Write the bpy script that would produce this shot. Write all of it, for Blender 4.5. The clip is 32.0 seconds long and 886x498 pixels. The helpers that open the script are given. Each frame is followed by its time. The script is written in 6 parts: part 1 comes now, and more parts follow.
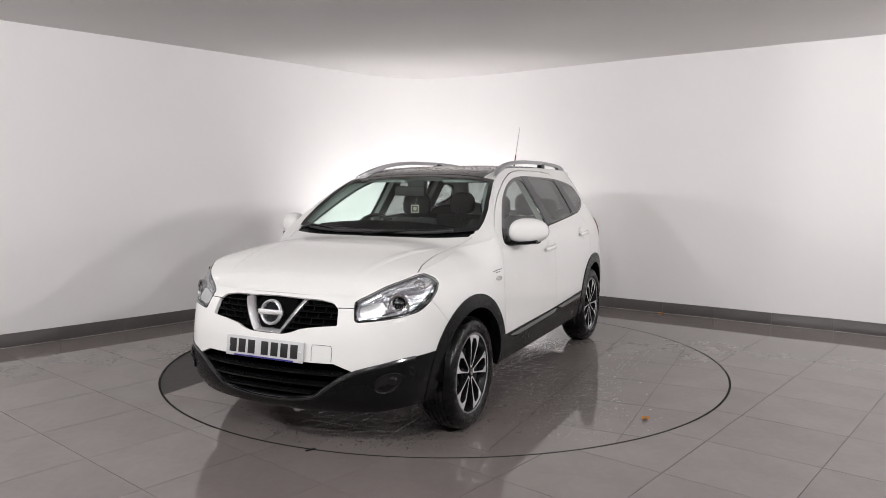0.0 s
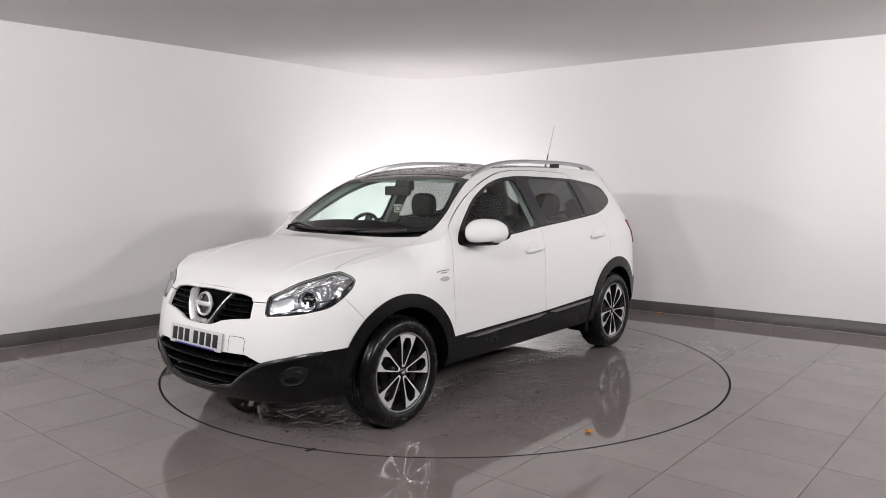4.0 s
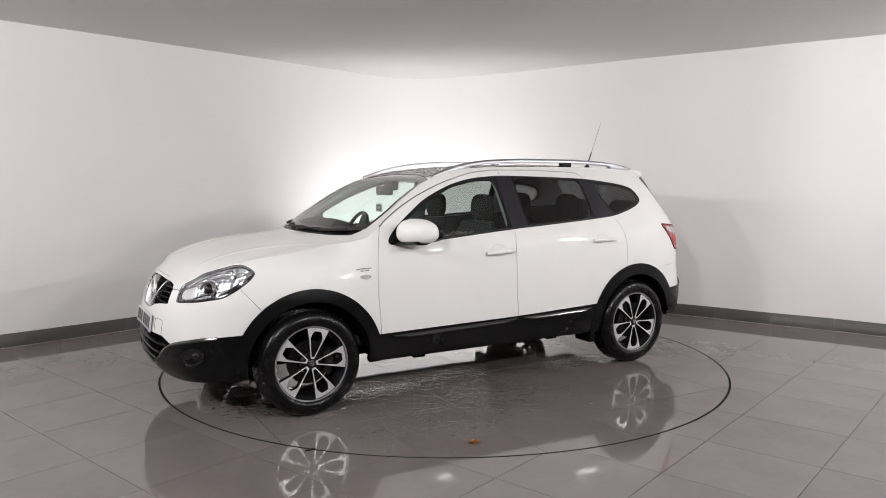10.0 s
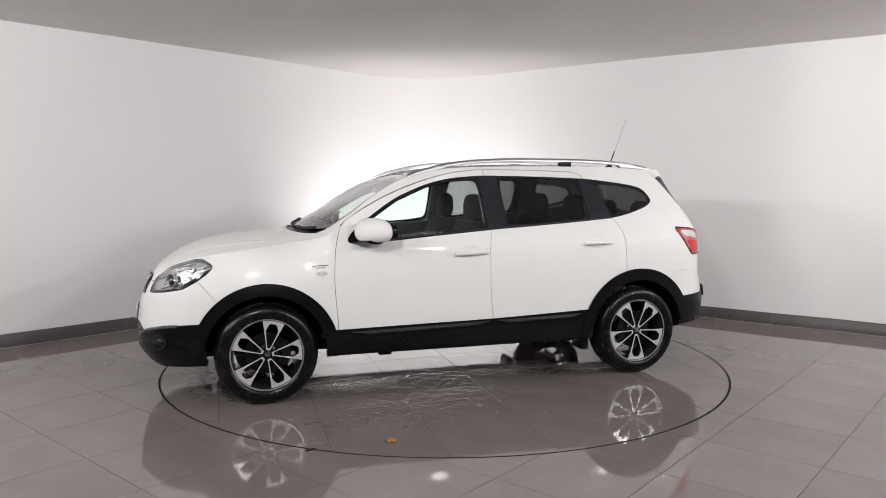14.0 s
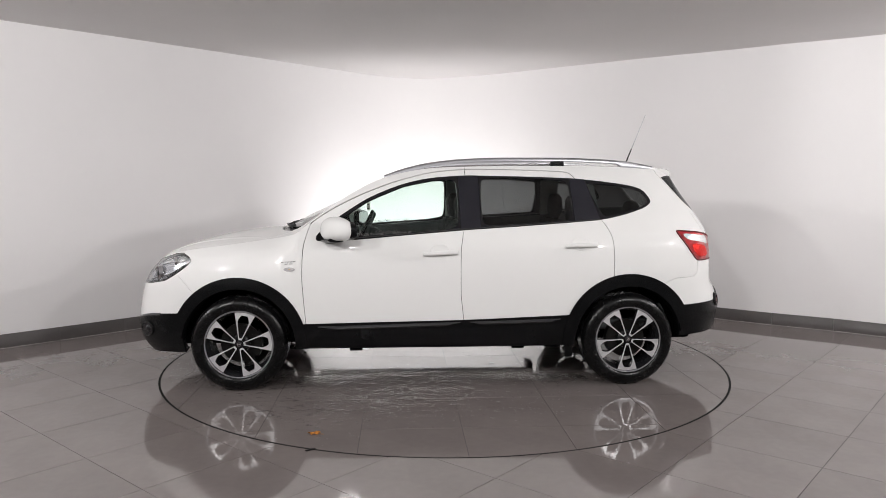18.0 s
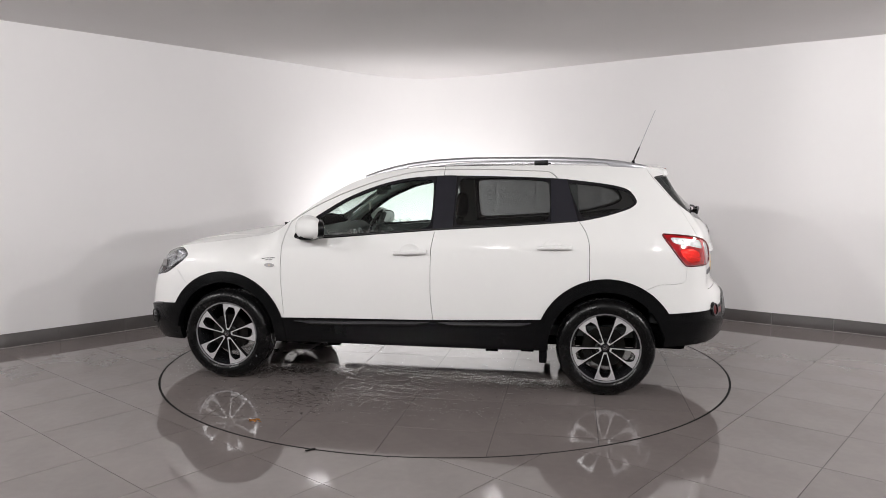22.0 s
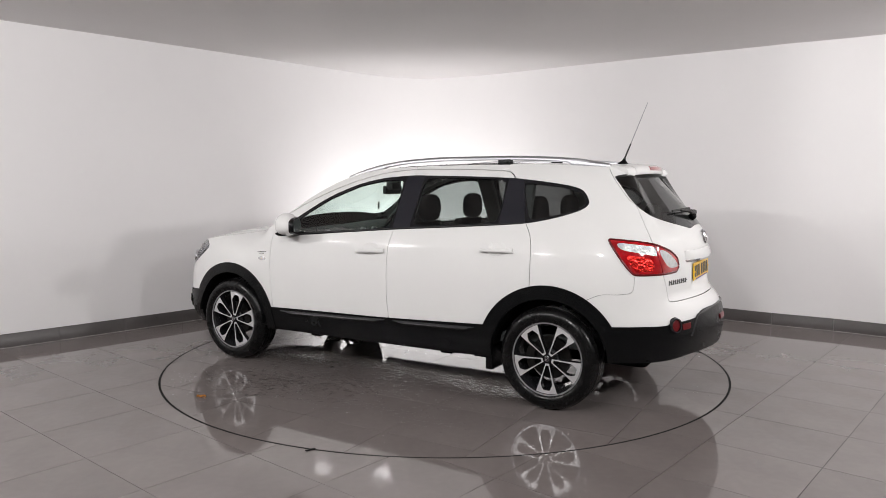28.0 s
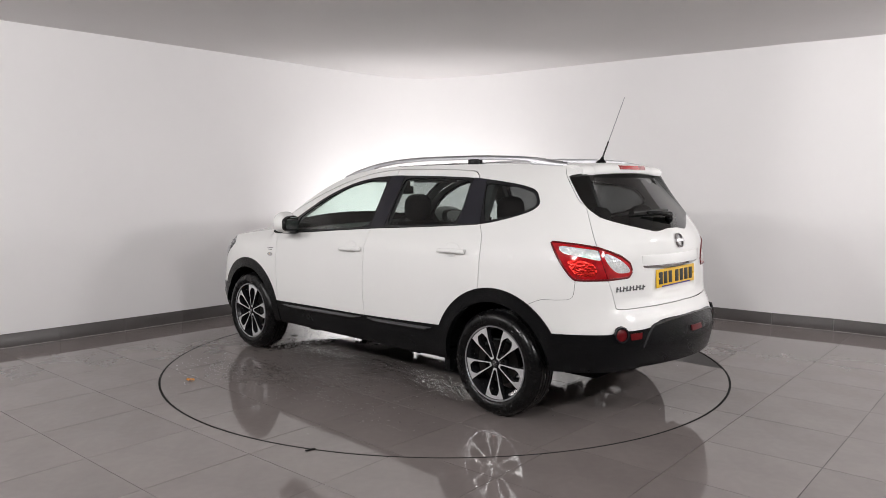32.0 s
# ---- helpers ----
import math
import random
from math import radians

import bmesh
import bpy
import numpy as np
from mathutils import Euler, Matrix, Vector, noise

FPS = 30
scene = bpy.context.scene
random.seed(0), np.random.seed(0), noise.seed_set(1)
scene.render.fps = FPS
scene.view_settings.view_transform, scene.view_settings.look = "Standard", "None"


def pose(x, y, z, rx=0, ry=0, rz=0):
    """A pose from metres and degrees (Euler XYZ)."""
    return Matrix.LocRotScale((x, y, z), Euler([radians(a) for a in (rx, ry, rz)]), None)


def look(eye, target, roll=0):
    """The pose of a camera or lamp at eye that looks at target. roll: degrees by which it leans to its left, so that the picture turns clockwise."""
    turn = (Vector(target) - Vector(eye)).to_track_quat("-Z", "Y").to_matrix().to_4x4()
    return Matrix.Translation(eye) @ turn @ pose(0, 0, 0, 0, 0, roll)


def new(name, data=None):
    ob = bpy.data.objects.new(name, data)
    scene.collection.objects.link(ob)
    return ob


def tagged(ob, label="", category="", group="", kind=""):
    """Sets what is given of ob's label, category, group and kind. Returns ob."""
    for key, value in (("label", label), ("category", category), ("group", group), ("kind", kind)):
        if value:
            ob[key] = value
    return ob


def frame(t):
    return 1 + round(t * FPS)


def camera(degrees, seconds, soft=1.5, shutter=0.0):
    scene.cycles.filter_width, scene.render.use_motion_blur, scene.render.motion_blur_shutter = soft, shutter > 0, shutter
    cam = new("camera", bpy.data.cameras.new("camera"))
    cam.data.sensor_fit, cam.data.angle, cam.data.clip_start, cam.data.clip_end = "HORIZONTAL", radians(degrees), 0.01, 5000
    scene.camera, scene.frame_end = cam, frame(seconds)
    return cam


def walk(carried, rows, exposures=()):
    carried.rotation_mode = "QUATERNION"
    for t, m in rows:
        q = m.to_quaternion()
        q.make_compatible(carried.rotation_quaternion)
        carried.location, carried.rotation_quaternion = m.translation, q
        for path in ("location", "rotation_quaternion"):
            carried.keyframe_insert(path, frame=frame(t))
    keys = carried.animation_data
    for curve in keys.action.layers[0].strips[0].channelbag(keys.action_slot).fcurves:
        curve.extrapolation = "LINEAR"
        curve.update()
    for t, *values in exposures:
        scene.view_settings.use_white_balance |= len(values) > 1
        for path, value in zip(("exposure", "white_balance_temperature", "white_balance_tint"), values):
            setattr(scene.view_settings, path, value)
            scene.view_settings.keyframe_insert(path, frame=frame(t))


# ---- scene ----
from mathutils import geometry

# A white seven-seat crossover turns clockwise on a tiled turntable in a white photo room; the camera stands still.
# World: turntable axis at the origin, floor at z = 0. The car's own space: x rearwards, the lit side at -y.
cam = camera(62.77, 32.0, 0.5)
EYE = (0.0, -5.986, 1.464)
STILL = pose(*EYE, 90 - 5.246, 0, 0.1334) @ pose(0, 0, 0, 0, 0, 0.082)
walk(cam, [(0.0, STILL), (32.0, STILL)])

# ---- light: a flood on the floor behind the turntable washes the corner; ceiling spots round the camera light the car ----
world = bpy.data.worlds.new("world")
scene.world = world
world.use_nodes = True
world.node_tree.nodes["Background"].inputs[0].default_value = (1.0, 0.98, 0.97, 1)
world.node_tree.nodes["Background"].inputs[1].default_value = 0.0
scene.view_settings.exposure = 0.16


def area_lamp(name, eye, target, watts, wide, high, spread=180.0, tint=(1.0, 0.982, 0.978)):
    lamp = bpy.data.lights.new(name, "AREA")
    lamp.shape, lamp.size, lamp.size_y = "RECTANGLE", wide, high
    lamp.energy, lamp.color, lamp.spread = watts, tint, radians(spread)
    ob = new(name, lamp)
    ob.matrix_world = look(eye, target)
    return ob


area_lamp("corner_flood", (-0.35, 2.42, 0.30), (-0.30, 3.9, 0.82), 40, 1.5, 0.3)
# an arc of five compact ceiling spots round the turntable
for x, y, watts in ((4.9, -3.8, 67), (2.9, -5.3, 60), (-0.7, -5.1, 58), (-3.2, -4.8, 57), (-4.9, -3.0, 48)):
    area_lamp("spot_lamp", (x, y, 2.79), (0.0, 0.3, 0.9), watts, 0.22, 0.22, 165)
# two spots at the sides wash the walls
area_lamp("wall_washer", (5.2, -1.5, 2.79), (3.3, 1.6, 0.7), 61, 0.3, 0.3, 150)
area_lamp("wall_washer", (-5.4, -2.2, 2.79), (-3.3, 0.9, 1.1), 21, 0.3, 0.3, 150)


# ---- materials ----
def material(name, base, rough=0.5, metal=0.0, vary=0.0, scale=8.0, bump=0.0, bump_scale=60.0, coat=0.0, rough_vary=0.0, per_piece=0.0, stretch=(1, 1, 1), shine=0.5):
    """A painted, moulded or mineral surface: colour at two scales, fine relief, gloss that varies."""
    m = bpy.data.materials.new(name)
    m.use_nodes = True
    t = m.node_tree
    b = t.nodes["Principled BSDF"]
    b.inputs["Base Color"].default_value = (*base, 1)
    b.inputs["Roughness"].default_value = rough
    b.inputs["Metallic"].default_value = metal
    b.inputs["Coat Weight"].default_value = coat
    b.inputs["Specular IOR Level"].default_value = shine
    b.inputs["Coat Roughness"].default_value = 0.04
    co = t.nodes.new("ShaderNodeTexCoord")
    mp = t.nodes.new("ShaderNodeMapping")
    mp.inputs["Scale"].default_value = stretch
    t.links.new(co.outputs["Object"], mp.inputs["Vector"])
    if vary or rough_vary or per_piece:
        n1, n2 = t.nodes.new("ShaderNodeTexNoise"), t.nodes.new("ShaderNodeTexNoise")
        n1.inputs["Scale"].default_value, n2.inputs["Scale"].default_value = scale, scale * 9
        n1.inputs["Detail"].default_value = n2.inputs["Detail"].default_value = 4
        t.links.new(mp.outputs[0], n1.inputs["Vector"])
        t.links.new(mp.outputs[0], n2.inputs["Vector"])
        add = t.nodes.new("ShaderNodeMath")
        add.operation = "MULTIPLY_ADD"
        add.inputs[1].default_value = 0.35
        t.links.new(n2.outputs[0], add.inputs[0])
        t.links.new(n1.outputs[0], add.inputs[2])
        value = add.outputs[0]
        if vary or per_piece:
            fac = t.nodes.new("ShaderNodeMapRange")
            fac.inputs["From Min"].default_value, fac.inputs["From Max"].default_value = 0.35, 1.0
            fac.inputs["To Min"].default_value, fac.inputs["To Max"].default_value = 1 - vary, 1 + vary
            t.links.new(value, fac.inputs[0])
            out = fac.outputs[0]
            if per_piece:
                info = t.nodes.new("ShaderNodeObjectInfo")
                pr = t.nodes.new("ShaderNodeMapRange")
                pr.inputs["To Min"].default_value, pr.inputs["To Max"].default_value = 1 - per_piece, 1 + per_piece
                t.links.new(info.outputs["Random"], pr.inputs[0])
                mul = t.nodes.new("ShaderNodeMath")
                mul.operation = "MULTIPLY"
                t.links.new(out, mul.inputs[0])
                t.links.new(pr.outputs[0], mul.inputs[1])
                out = mul.outputs[0]
            sc = t.nodes.new("ShaderNodeVectorMath")
            sc.operation = "SCALE"
            sc.inputs[0].default_value = base
            t.links.new(out, sc.inputs["Scale"])
            t.links.new(sc.outputs[0], b.inputs["Base Color"])
        if rough_vary:
            rr = t.nodes.new("ShaderNodeMapRange")
            rr.inputs["From Min"].default_value, rr.inputs["From Max"].default_value = 0.4, 0.95
            rr.inputs["To Min"].default_value, rr.inputs["To Max"].default_value = max(rough - rough_vary, 0), rough + rough_vary
            t.links.new(value, rr.inputs[0])
            t.links.new(rr.outputs[0], b.inputs["Roughness"])
    if bump:
        n3 = t.nodes.new("ShaderNodeTexNoise")
        n3.inputs["Scale"].default_value, n3.inputs["Detail"].default_value = bump_scale, 5
        bm_ = t.nodes.new("ShaderNodeBump")
        bm_.inputs["Strength"].default_value, bm_.inputs["Distance"].default_value = bump, 0.01
        t.links.new(mp.outputs[0], n3.inputs["Vector"])
        t.links.new(n3.outputs[0], bm_.inputs["Height"])
        t.links.new(bm_.outputs[0], b.inputs["Normal"])
    return m


def glazing(name, tint, gloss_rough=0.0, ior=1.5):
    """A thin pane: tinted straight-through light and a Fresnel gloss."""
    m = bpy.data.materials.new(name)
    m.use_nodes = True
    t = m.node_tree
    t.nodes.remove(t.nodes["Principled BSDF"])
    tr, gl, mx, lw, pw, mr = (t.nodes.new(k) for k in ("ShaderNodeBsdfTransparent", "ShaderNodeBsdfGlossy", "ShaderNodeMixShader", "ShaderNodeLayerWeight", "ShaderNodeMath", "ShaderNodeMapRange"))
    tr.inputs[0].default_value = (*tint, 1)
    gl.inputs["Roughness"].default_value = gloss_rough
    pw.operation = "POWER"
    pw.inputs[1].default_value = 5.0
    lw.inputs["Blend"].default_value = 0.5
    mr.inputs["To Min"].default_value, mr.inputs["To Max"].default_value = 1.6 * ((ior - 1) / (ior + 1)) ** 2, 1.0
    t.links.new(lw.outputs["Facing"], pw.inputs[0])
    t.links.new(pw.outputs[0], mr.inputs[0])
    t.links.new(mr.outputs[0], mx.inputs[0])
    t.links.new(tr.outputs[0], mx.inputs[1])
    t.links.new(gl.outputs[0], mx.inputs[2])
    t.links.new(mx.outputs[0], t.nodes["Material Output"].inputs[0])
    return m


def beaded(name, base, rough):
    """Dark roof glass under rain beads."""
    m = material(name, base, rough, shine=0.35)
    t = m.node_tree
    b = t.nodes["Principled BSDF"]
    co = t.nodes.new("ShaderNodeTexCoord")
    vo = t.nodes.new("ShaderNodeTexVoronoi")
    vo.inputs["Scale"].default_value = 95
    rp = t.nodes.new("ShaderNodeMapRange")
    rp.inputs["From Min"].default_value, rp.inputs["From Max"].default_value = 0.30, 0.05
    bp = t.nodes.new("ShaderNodeBump")
    bp.inputs["Strength"].default_value, bp.inputs["Distance"].default_value = 0.8, 0.004
    t.links.new(co.outputs["Object"], vo.inputs["Vector"])
    t.links.new(vo.outputs["Distance"], rp.inputs[0])
    t.links.new(rp.outputs[0], bp.inputs["Height"])
    t.links.new(bp.outputs[0], b.inputs["Normal"])
    return m


def crystal(name, base, scale, depth):
    """Chrome broken into small facets behind a lamp lens."""
    m = material(name, base, 0.24, 0.9)
    t = m.node_tree
    co, vo, bp = (t.nodes.new(k) for k in ("ShaderNodeTexCoord", "ShaderNodeTexVoronoi", "ShaderNodeBump"))
    vo.inputs["Scale"].default_value = scale
    bp.inputs["Strength"].default_value, bp.inputs["Distance"].default_value = depth, 0.006
    t.links.new(co.outputs["Object"], vo.inputs["Vector"])
    t.links.new(vo.outputs["Distance"], bp.inputs["Height"])
    t.links.new(bp.outputs[0], t.nodes["Principled BSDF"].inputs["Normal"])
    return m


PAINT = material("white_car_paint", (0.735, 0.73, 0.72), 0.5, vary=0.012, scale=3, coat=0.7, bump=0.004, bump_scale=300, shine=0.3)
PAINT.node_tree.nodes["Principled BSDF"].inputs["Coat Roughness"].default_value = 0.035
CLAD = material("black_textured_plastic", (0.003, 0.0032, 0.0036), 0.26, shine=0.20, vary=0.2, scale=6, bump=0.12, bump_scale=900, rough_vary=0.02)
# near-black; behind the panel gaps this colour stands in for shade
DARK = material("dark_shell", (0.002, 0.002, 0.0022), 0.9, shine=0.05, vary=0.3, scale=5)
GLOSSY = material("gloss_black_trim", (0.006, 0.006, 0.008), 0.14, vary=0.1, scale=12, coat=0.25)
PILLAR = material("dark_film_pillar", (0.012, 0.012, 0.017), 0.3, vary=0.15, scale=8)
SEAL = material("rubber_seal", (0.015, 0.015, 0.015), 0.6, vary=0.2, scale=20)
CLEAR = glazing("clear_glass", (0.79, 0.875, 0.84))
TINT = glazing("privacy_glass", (0.29, 0.30, 0.30))
LENS = glazing("clear_lens", (0.93, 0.94, 0.94), 0.02)
CHROME = material("chrome", (0.78, 0.78, 0.80), 0.09, 1.0, vary=0.05, scale=30)
REFLECTOR = crystal("lamp_reflector", (0.36, 0.36, 0.39), 42, 0.42)
WET_CHROME = crystal("wet_chrome", (0.80, 0.80, 0.82), 150, 0.35)
CRYSTAL = crystal("lamp_crystal", (0.66, 0.66, 0.70), 110, 0.9)
SATIN = material("satin_lamp_reflector", (0.60, 0.60, 0.62), 0.28, 0.8, vary=0.12, scale=30)
SILVER = material("satin_silver_rail", (0.42, 0.42, 0.44), 0.34, 0.85, vary=0.05, scale=20)
ALLOY = material("machined_alloy", (0.74, 0.74, 0.75), 0.33, 0.65, vary=0.12, scale=40)
ALLOY_DARK = material("black_alloy", (0.018, 0.018, 0.02), 0.25, 0.3, vary=0.2, scale=20, coat=0.4)
STEEL = material("brake_steel", (0.030, 0.029, 0.028), 0.40, 1.0, vary=0.25, scale=30)
RUBBER = material("wet_tyre_rubber", (0.003, 0.003, 0.0032), 0.27, shine=0.28, vary=0.25, scale=14, bump=0.04, bump_scale=160, rough_vary=0.06)
RED = material("red_lamp_plastic", (0.33, 0.003, 0.006), 0.08, vary=0.6, scale=16, bump=0.06, bump_scale=110, coat=1.0)
RED_FACET = crystal("red_lamp_reflector", (0.75, 0.025, 0.02), 75, 0.5)
DEEP_RED = material("deep_red_lamp_plastic", (0.10, 0.003, 0.005), 0.3, vary=0.2, scale=45, bump=0.06, bump_scale=110, coat=0.15, shine=0.2)
OPAL = material("faceted_lamp_plastic", (0.62, 0.61, 0.61), 0.16, 0.45, vary=0.25, scale=35, bump=0.6, bump_scale=75, coat=1.0)
AMBER = material("amber_lens", (0.62, 0.42, 0.20), 0.15, vary=0.1, scale=40, coat=1.0)
CLOTH = material("dark_seat_cloth", (0.016, 0.017, 0.018), 0.85, vary=0.3, scale=20, bump=0.3, bump_scale=300)
TRIM = material("grey_interior_plastic", (0.05, 0.055, 0.055), 0.6, vary=0.15, scale=10, bump=0.15, bump_scale=400)
LINING = material("pale_headlining", (0.30, 0.33, 0.31), 0.9, vary=0.1, scale=10)
PLATE_WHITE = material("white_plate", (0.54, 0.54, 0.55), 0.35, vary=0.04, scale=20)
PLATE_YELLOW = material("yellow_plate", (0.72, 0.43, 0.02), 0.35, vary=0.04, scale=20)
INK = material("black_ink", (0.012, 0.012, 0.012), 0.45)
BLUE = material("blue_strip", (0.03, 0.03, 0.22), 0.4)
GREYINK = material("grey_badge", (0.22, 0.22, 0.23), 0.25, 0.8)
ROOFGLASS = beaded("rain_beaded_roof_glass", (0.010, 0.010, 0.012), 0.06)
WALL = material("white_wall_paint", (0.80, 0.785, 0.785), 0.75, vary=0.015, scale=1.3, bump=0.05, bump_scale=45)
CEIL = material("ceiling_paint", (0.74, 0.72, 0.715), 0.85, vary=0.02, scale=1.0, bump=0.05, bump_scale=45)
TILE = material("grey_floor_tile", (0.168, 0.146, 0.141), 0.045, vary=0.13, scale=2.2, per_piece=0.045, rough_vary=0.035, bump=0.004, bump_scale=70)
SKIRT = material("dark_skirting_tile", (0.085, 0.077, 0.075), 0.35, vary=0.15, scale=4, per_piece=0.05, rough_vary=0.08)
GROUT = material("dark_grout", (0.040, 0.036, 0.034), 0.8, vary=0.2, scale=12)
PALE_GROUT = material("pale_skirting_grout", (0.38, 0.36, 0.35), 0.7, vary=0.45, scale=9)
RING = material("turntable_edge_gap", (0.008, 0.008, 0.008), 0.8, shine=0.1, vary=0.2, scale=10)
LEAF = material("orange_leaf", (0.55, 0.22, 0.03), 0.6, vary=0.35, scale=40)
WET_LEAF = material("wet_dead_leaf", (0.012, 0.008, 0.006), 0.35, vary=0.4, scale=50)
WATER = glazing("standing_water", (0.95, 0.94, 0.94), 0.05, 2.4)
MOULD = material("smooth_black_moulding", (0.018, 0.018, 0.020), 0.17, shine=0.9, vary=0.2, scale=8)
PUDDLE = glazing("rippled_water", (0.93, 0.92, 0.92), 0.0, 2.2)
ripple_tree = PUDDLE.node_tree
ripple_co, ripple_noise, ripple_bump = (ripple_tree.nodes.new(k) for k in ("ShaderNodeTexCoord", "ShaderNodeTexNoise", "ShaderNodeBump"))
ripple_noise.inputs["Scale"].default_value, ripple_noise.inputs["Detail"].default_value = 85, 3
ripple_bump.inputs["Strength"].default_value, ripple_bump.inputs["Distance"].default_value = 1.0, 0.0035
ripple_tree.links.new(ripple_co.outputs["Object"], ripple_noise.inputs["Vector"])
ripple_tree.links.new(ripple_noise.outputs[0], ripple_bump.inputs["Height"])
ripple_tree.links.new(ripple_bump.outputs[0], next(n for n in ripple_tree.nodes if n.type == "BSDF_GLOSSY").inputs["Normal"])
ripple_tree.links.new(ripple_bump.outputs[0], next(n for n in ripple_tree.nodes if n.type == "LAYER_WEIGHT").inputs["Normal"])
CARD = material("card_tag", (0.55, 0.52, 0.45), 0.6, vary=0.1, scale=60)
MIRROR = material("mirror_glass", (0.85, 0.87, 0.87), 0.02, 1.0)
SCUFF = material("wall_scuff", (0.46, 0.44, 0.43), 0.8, vary=0.3, scale=30)


# ---- mesh helpers ----
def link(name, mesh, mat, parent=None, label=""):
    if not mesh.materials:
        mesh.materials.append(mat)
    ob = new(name, mesh)
    if parent:
        ob.parent = parent
    if label:
        tagged(ob, label)
    return ob


def part(name, bm, mat, parent=None, label="", smooth=True, angle=40.0):
    """Links a bmesh as one mesh object under a thing or part."""
    bmesh.ops.recalc_face_normals(bm, faces=bm.faces)
    for f in bm.faces:
        f.smooth = smooth
    if smooth:
        for e in bm.edges:
            if len(e.link_faces) == 2 and e.calc_face_angle(0) > radians(angle):
                e.smooth = False
    mesh = bpy.data.meshes.new(name)
    bm.to_mesh(mesh)
    bm.free()
    return link(name, mesh, mat, parent, label)


def thing(name, label, category, group="", kind=""):
    return tagged(new(name), label, category, group, kind)


def add_box(bm, lo, hi, bevel=0.0, m=None, seg=2):
    r = bmesh.ops.create_cube(bm, size=1)["verts"]
    lo, hi = Vector(lo), Vector(hi)
    for v in r:
        v.co = Vector((a + (b - a) * (c + 0.5) for a, b, c in zip(lo, hi, v.co)))
    if bevel:
        edges = list({e for v in r for e in v.link_edges})
        made = bmesh.ops.bevel(bm, geom=edges, offset=bevel, segments=seg, profile=0.6, affect="EDGES")
        r = list({v for f in made["faces"] for v in f.verts} | {v for v in r if v.is_valid})
    if m is not None:
        bmesh.ops.transform(bm, matrix=m, verts=r)
    return r


def add_loft(bm, rings, closed=True, caps=True):
    """Skins a row of rings, each a list of points of one length."""
    rows = [[bm.verts.new(p) for p in ring] for ring in rings]
    n = len(rows[0])
    for a, b in zip(rows, rows[1:]):
        for i in range(n if closed else n - 1):
            j = (i + 1) % n
            bm.faces.new((a[i], a[j], b[j], b[i]))
    if caps and closed:
        bm.faces.new(rows[0])
        bm.faces.new(rows[-1])
    return rows


def add_tube(bm, points, radius, sides=8, flat=1.0, caps=True):
    """A round or flattened bar along points; radius may be a list."""
    pts = [Vector(p) for p in points]
    rad = radius if hasattr(radius, "__len__") else [radius] * len(pts)
    rings = []
    for i, p in enumerate(pts):
        d = (pts[min(i + 1, len(pts) - 1)] - pts[max(i - 1, 0)]).normalized()
        side = d.cross(Vector((0, 0, 1)))
        side = side.normalized() if side.length > 1e-3 else Vector((1, 0, 0))
        up = side.cross(d)
        rings.append([p + rad[i] * (side * math.cos(a) + up * math.sin(a) * flat) for a in (k * math.tau / sides for k in range(sides))])
    add_loft(bm, rings, True, caps)


def add_lathe(bm, profile, steps=48, axis_y=True, start=0.0, sweep=math.tau):
    """Turns (radius, along) pairs about the y axis."""
    full = abs(sweep - math.tau) < 1e-6
    rows = []
    for k in range(steps if full else steps + 1):
        a = start + sweep * k / steps
        rows.append([bm.verts.new((r * math.cos(a), h, r * math.sin(a))) for r, h in profile])
    for k in range(steps):
        a, b = rows[k], rows[(k + 1) % len(rows)]
        for i in range(len(profile) - 1):
            if profile[i][0] < 1e-6 and profile[i + 1][0] < 1e-6:
                continue
            bm.faces.new((a[i], a[i + 1], b[i + 1], b[i]))
    bmesh.ops.remove_doubles(bm, verts=bm.verts, dist=1e-6)


def resample(points, step, closed=False, smooth=True):
    """An even polyline through the points, rounded by a Catmull-Rom curve."""
    p = np.asarray(points, float)
    if smooth and len(p) > 2:
        if closed:
            q = np.vstack([p[-1], p, p[0], p[1]])
        else:
            q = np.vstack([2 * p[0] - p[1], p, 2 * p[-1] - p[-2]])
        out = []
        for i in range(1, len(q) - 2):
            t = np.linspace(0, 1, 12, endpoint=False)[:, None]
            a, b, c, d = q[i - 1], q[i], q[i + 1], q[i + 2]
            k = 0.42
            m1, m2 = k * (c - a), k * (d - b)
            out.append((2 * t**3 - 3 * t**2 + 1) * b + (t**3 - 2 * t**2 + t) * m1 + (3 * t**2 - 2 * t**3) * c + (t**3 - t**2) * m2)
        p = np.vstack(out + ([] if closed else [p[-1:]]))
    if closed:
        p = np.vstack([p, p[:1]])
    k = np.concatenate([[0], np.cumsum(np.hypot(*np.diff(p, axis=0).T))])
    n = max(int(k[-1] / step), 2)
    u = np.linspace(0, k[-1], n + 1)
    r = np.stack([np.interp(u, k, p[:, 0]), np.interp(u, k, p[:, 1])], 1)
    return r[:-1] if closed else r


def rounded(points, cut=0.22, rounds=3):
    """A closed outline with its corners cut round, without bulges between them."""
    p = np.asarray(points, float)
    for _ in range(rounds):
        n = np.roll(p, -1, axis=0)
        p = np.stack([p + cut * (n - p), n - cut * (n - p)], 1).reshape(-1, 2)
        cut = 0.25
    return p


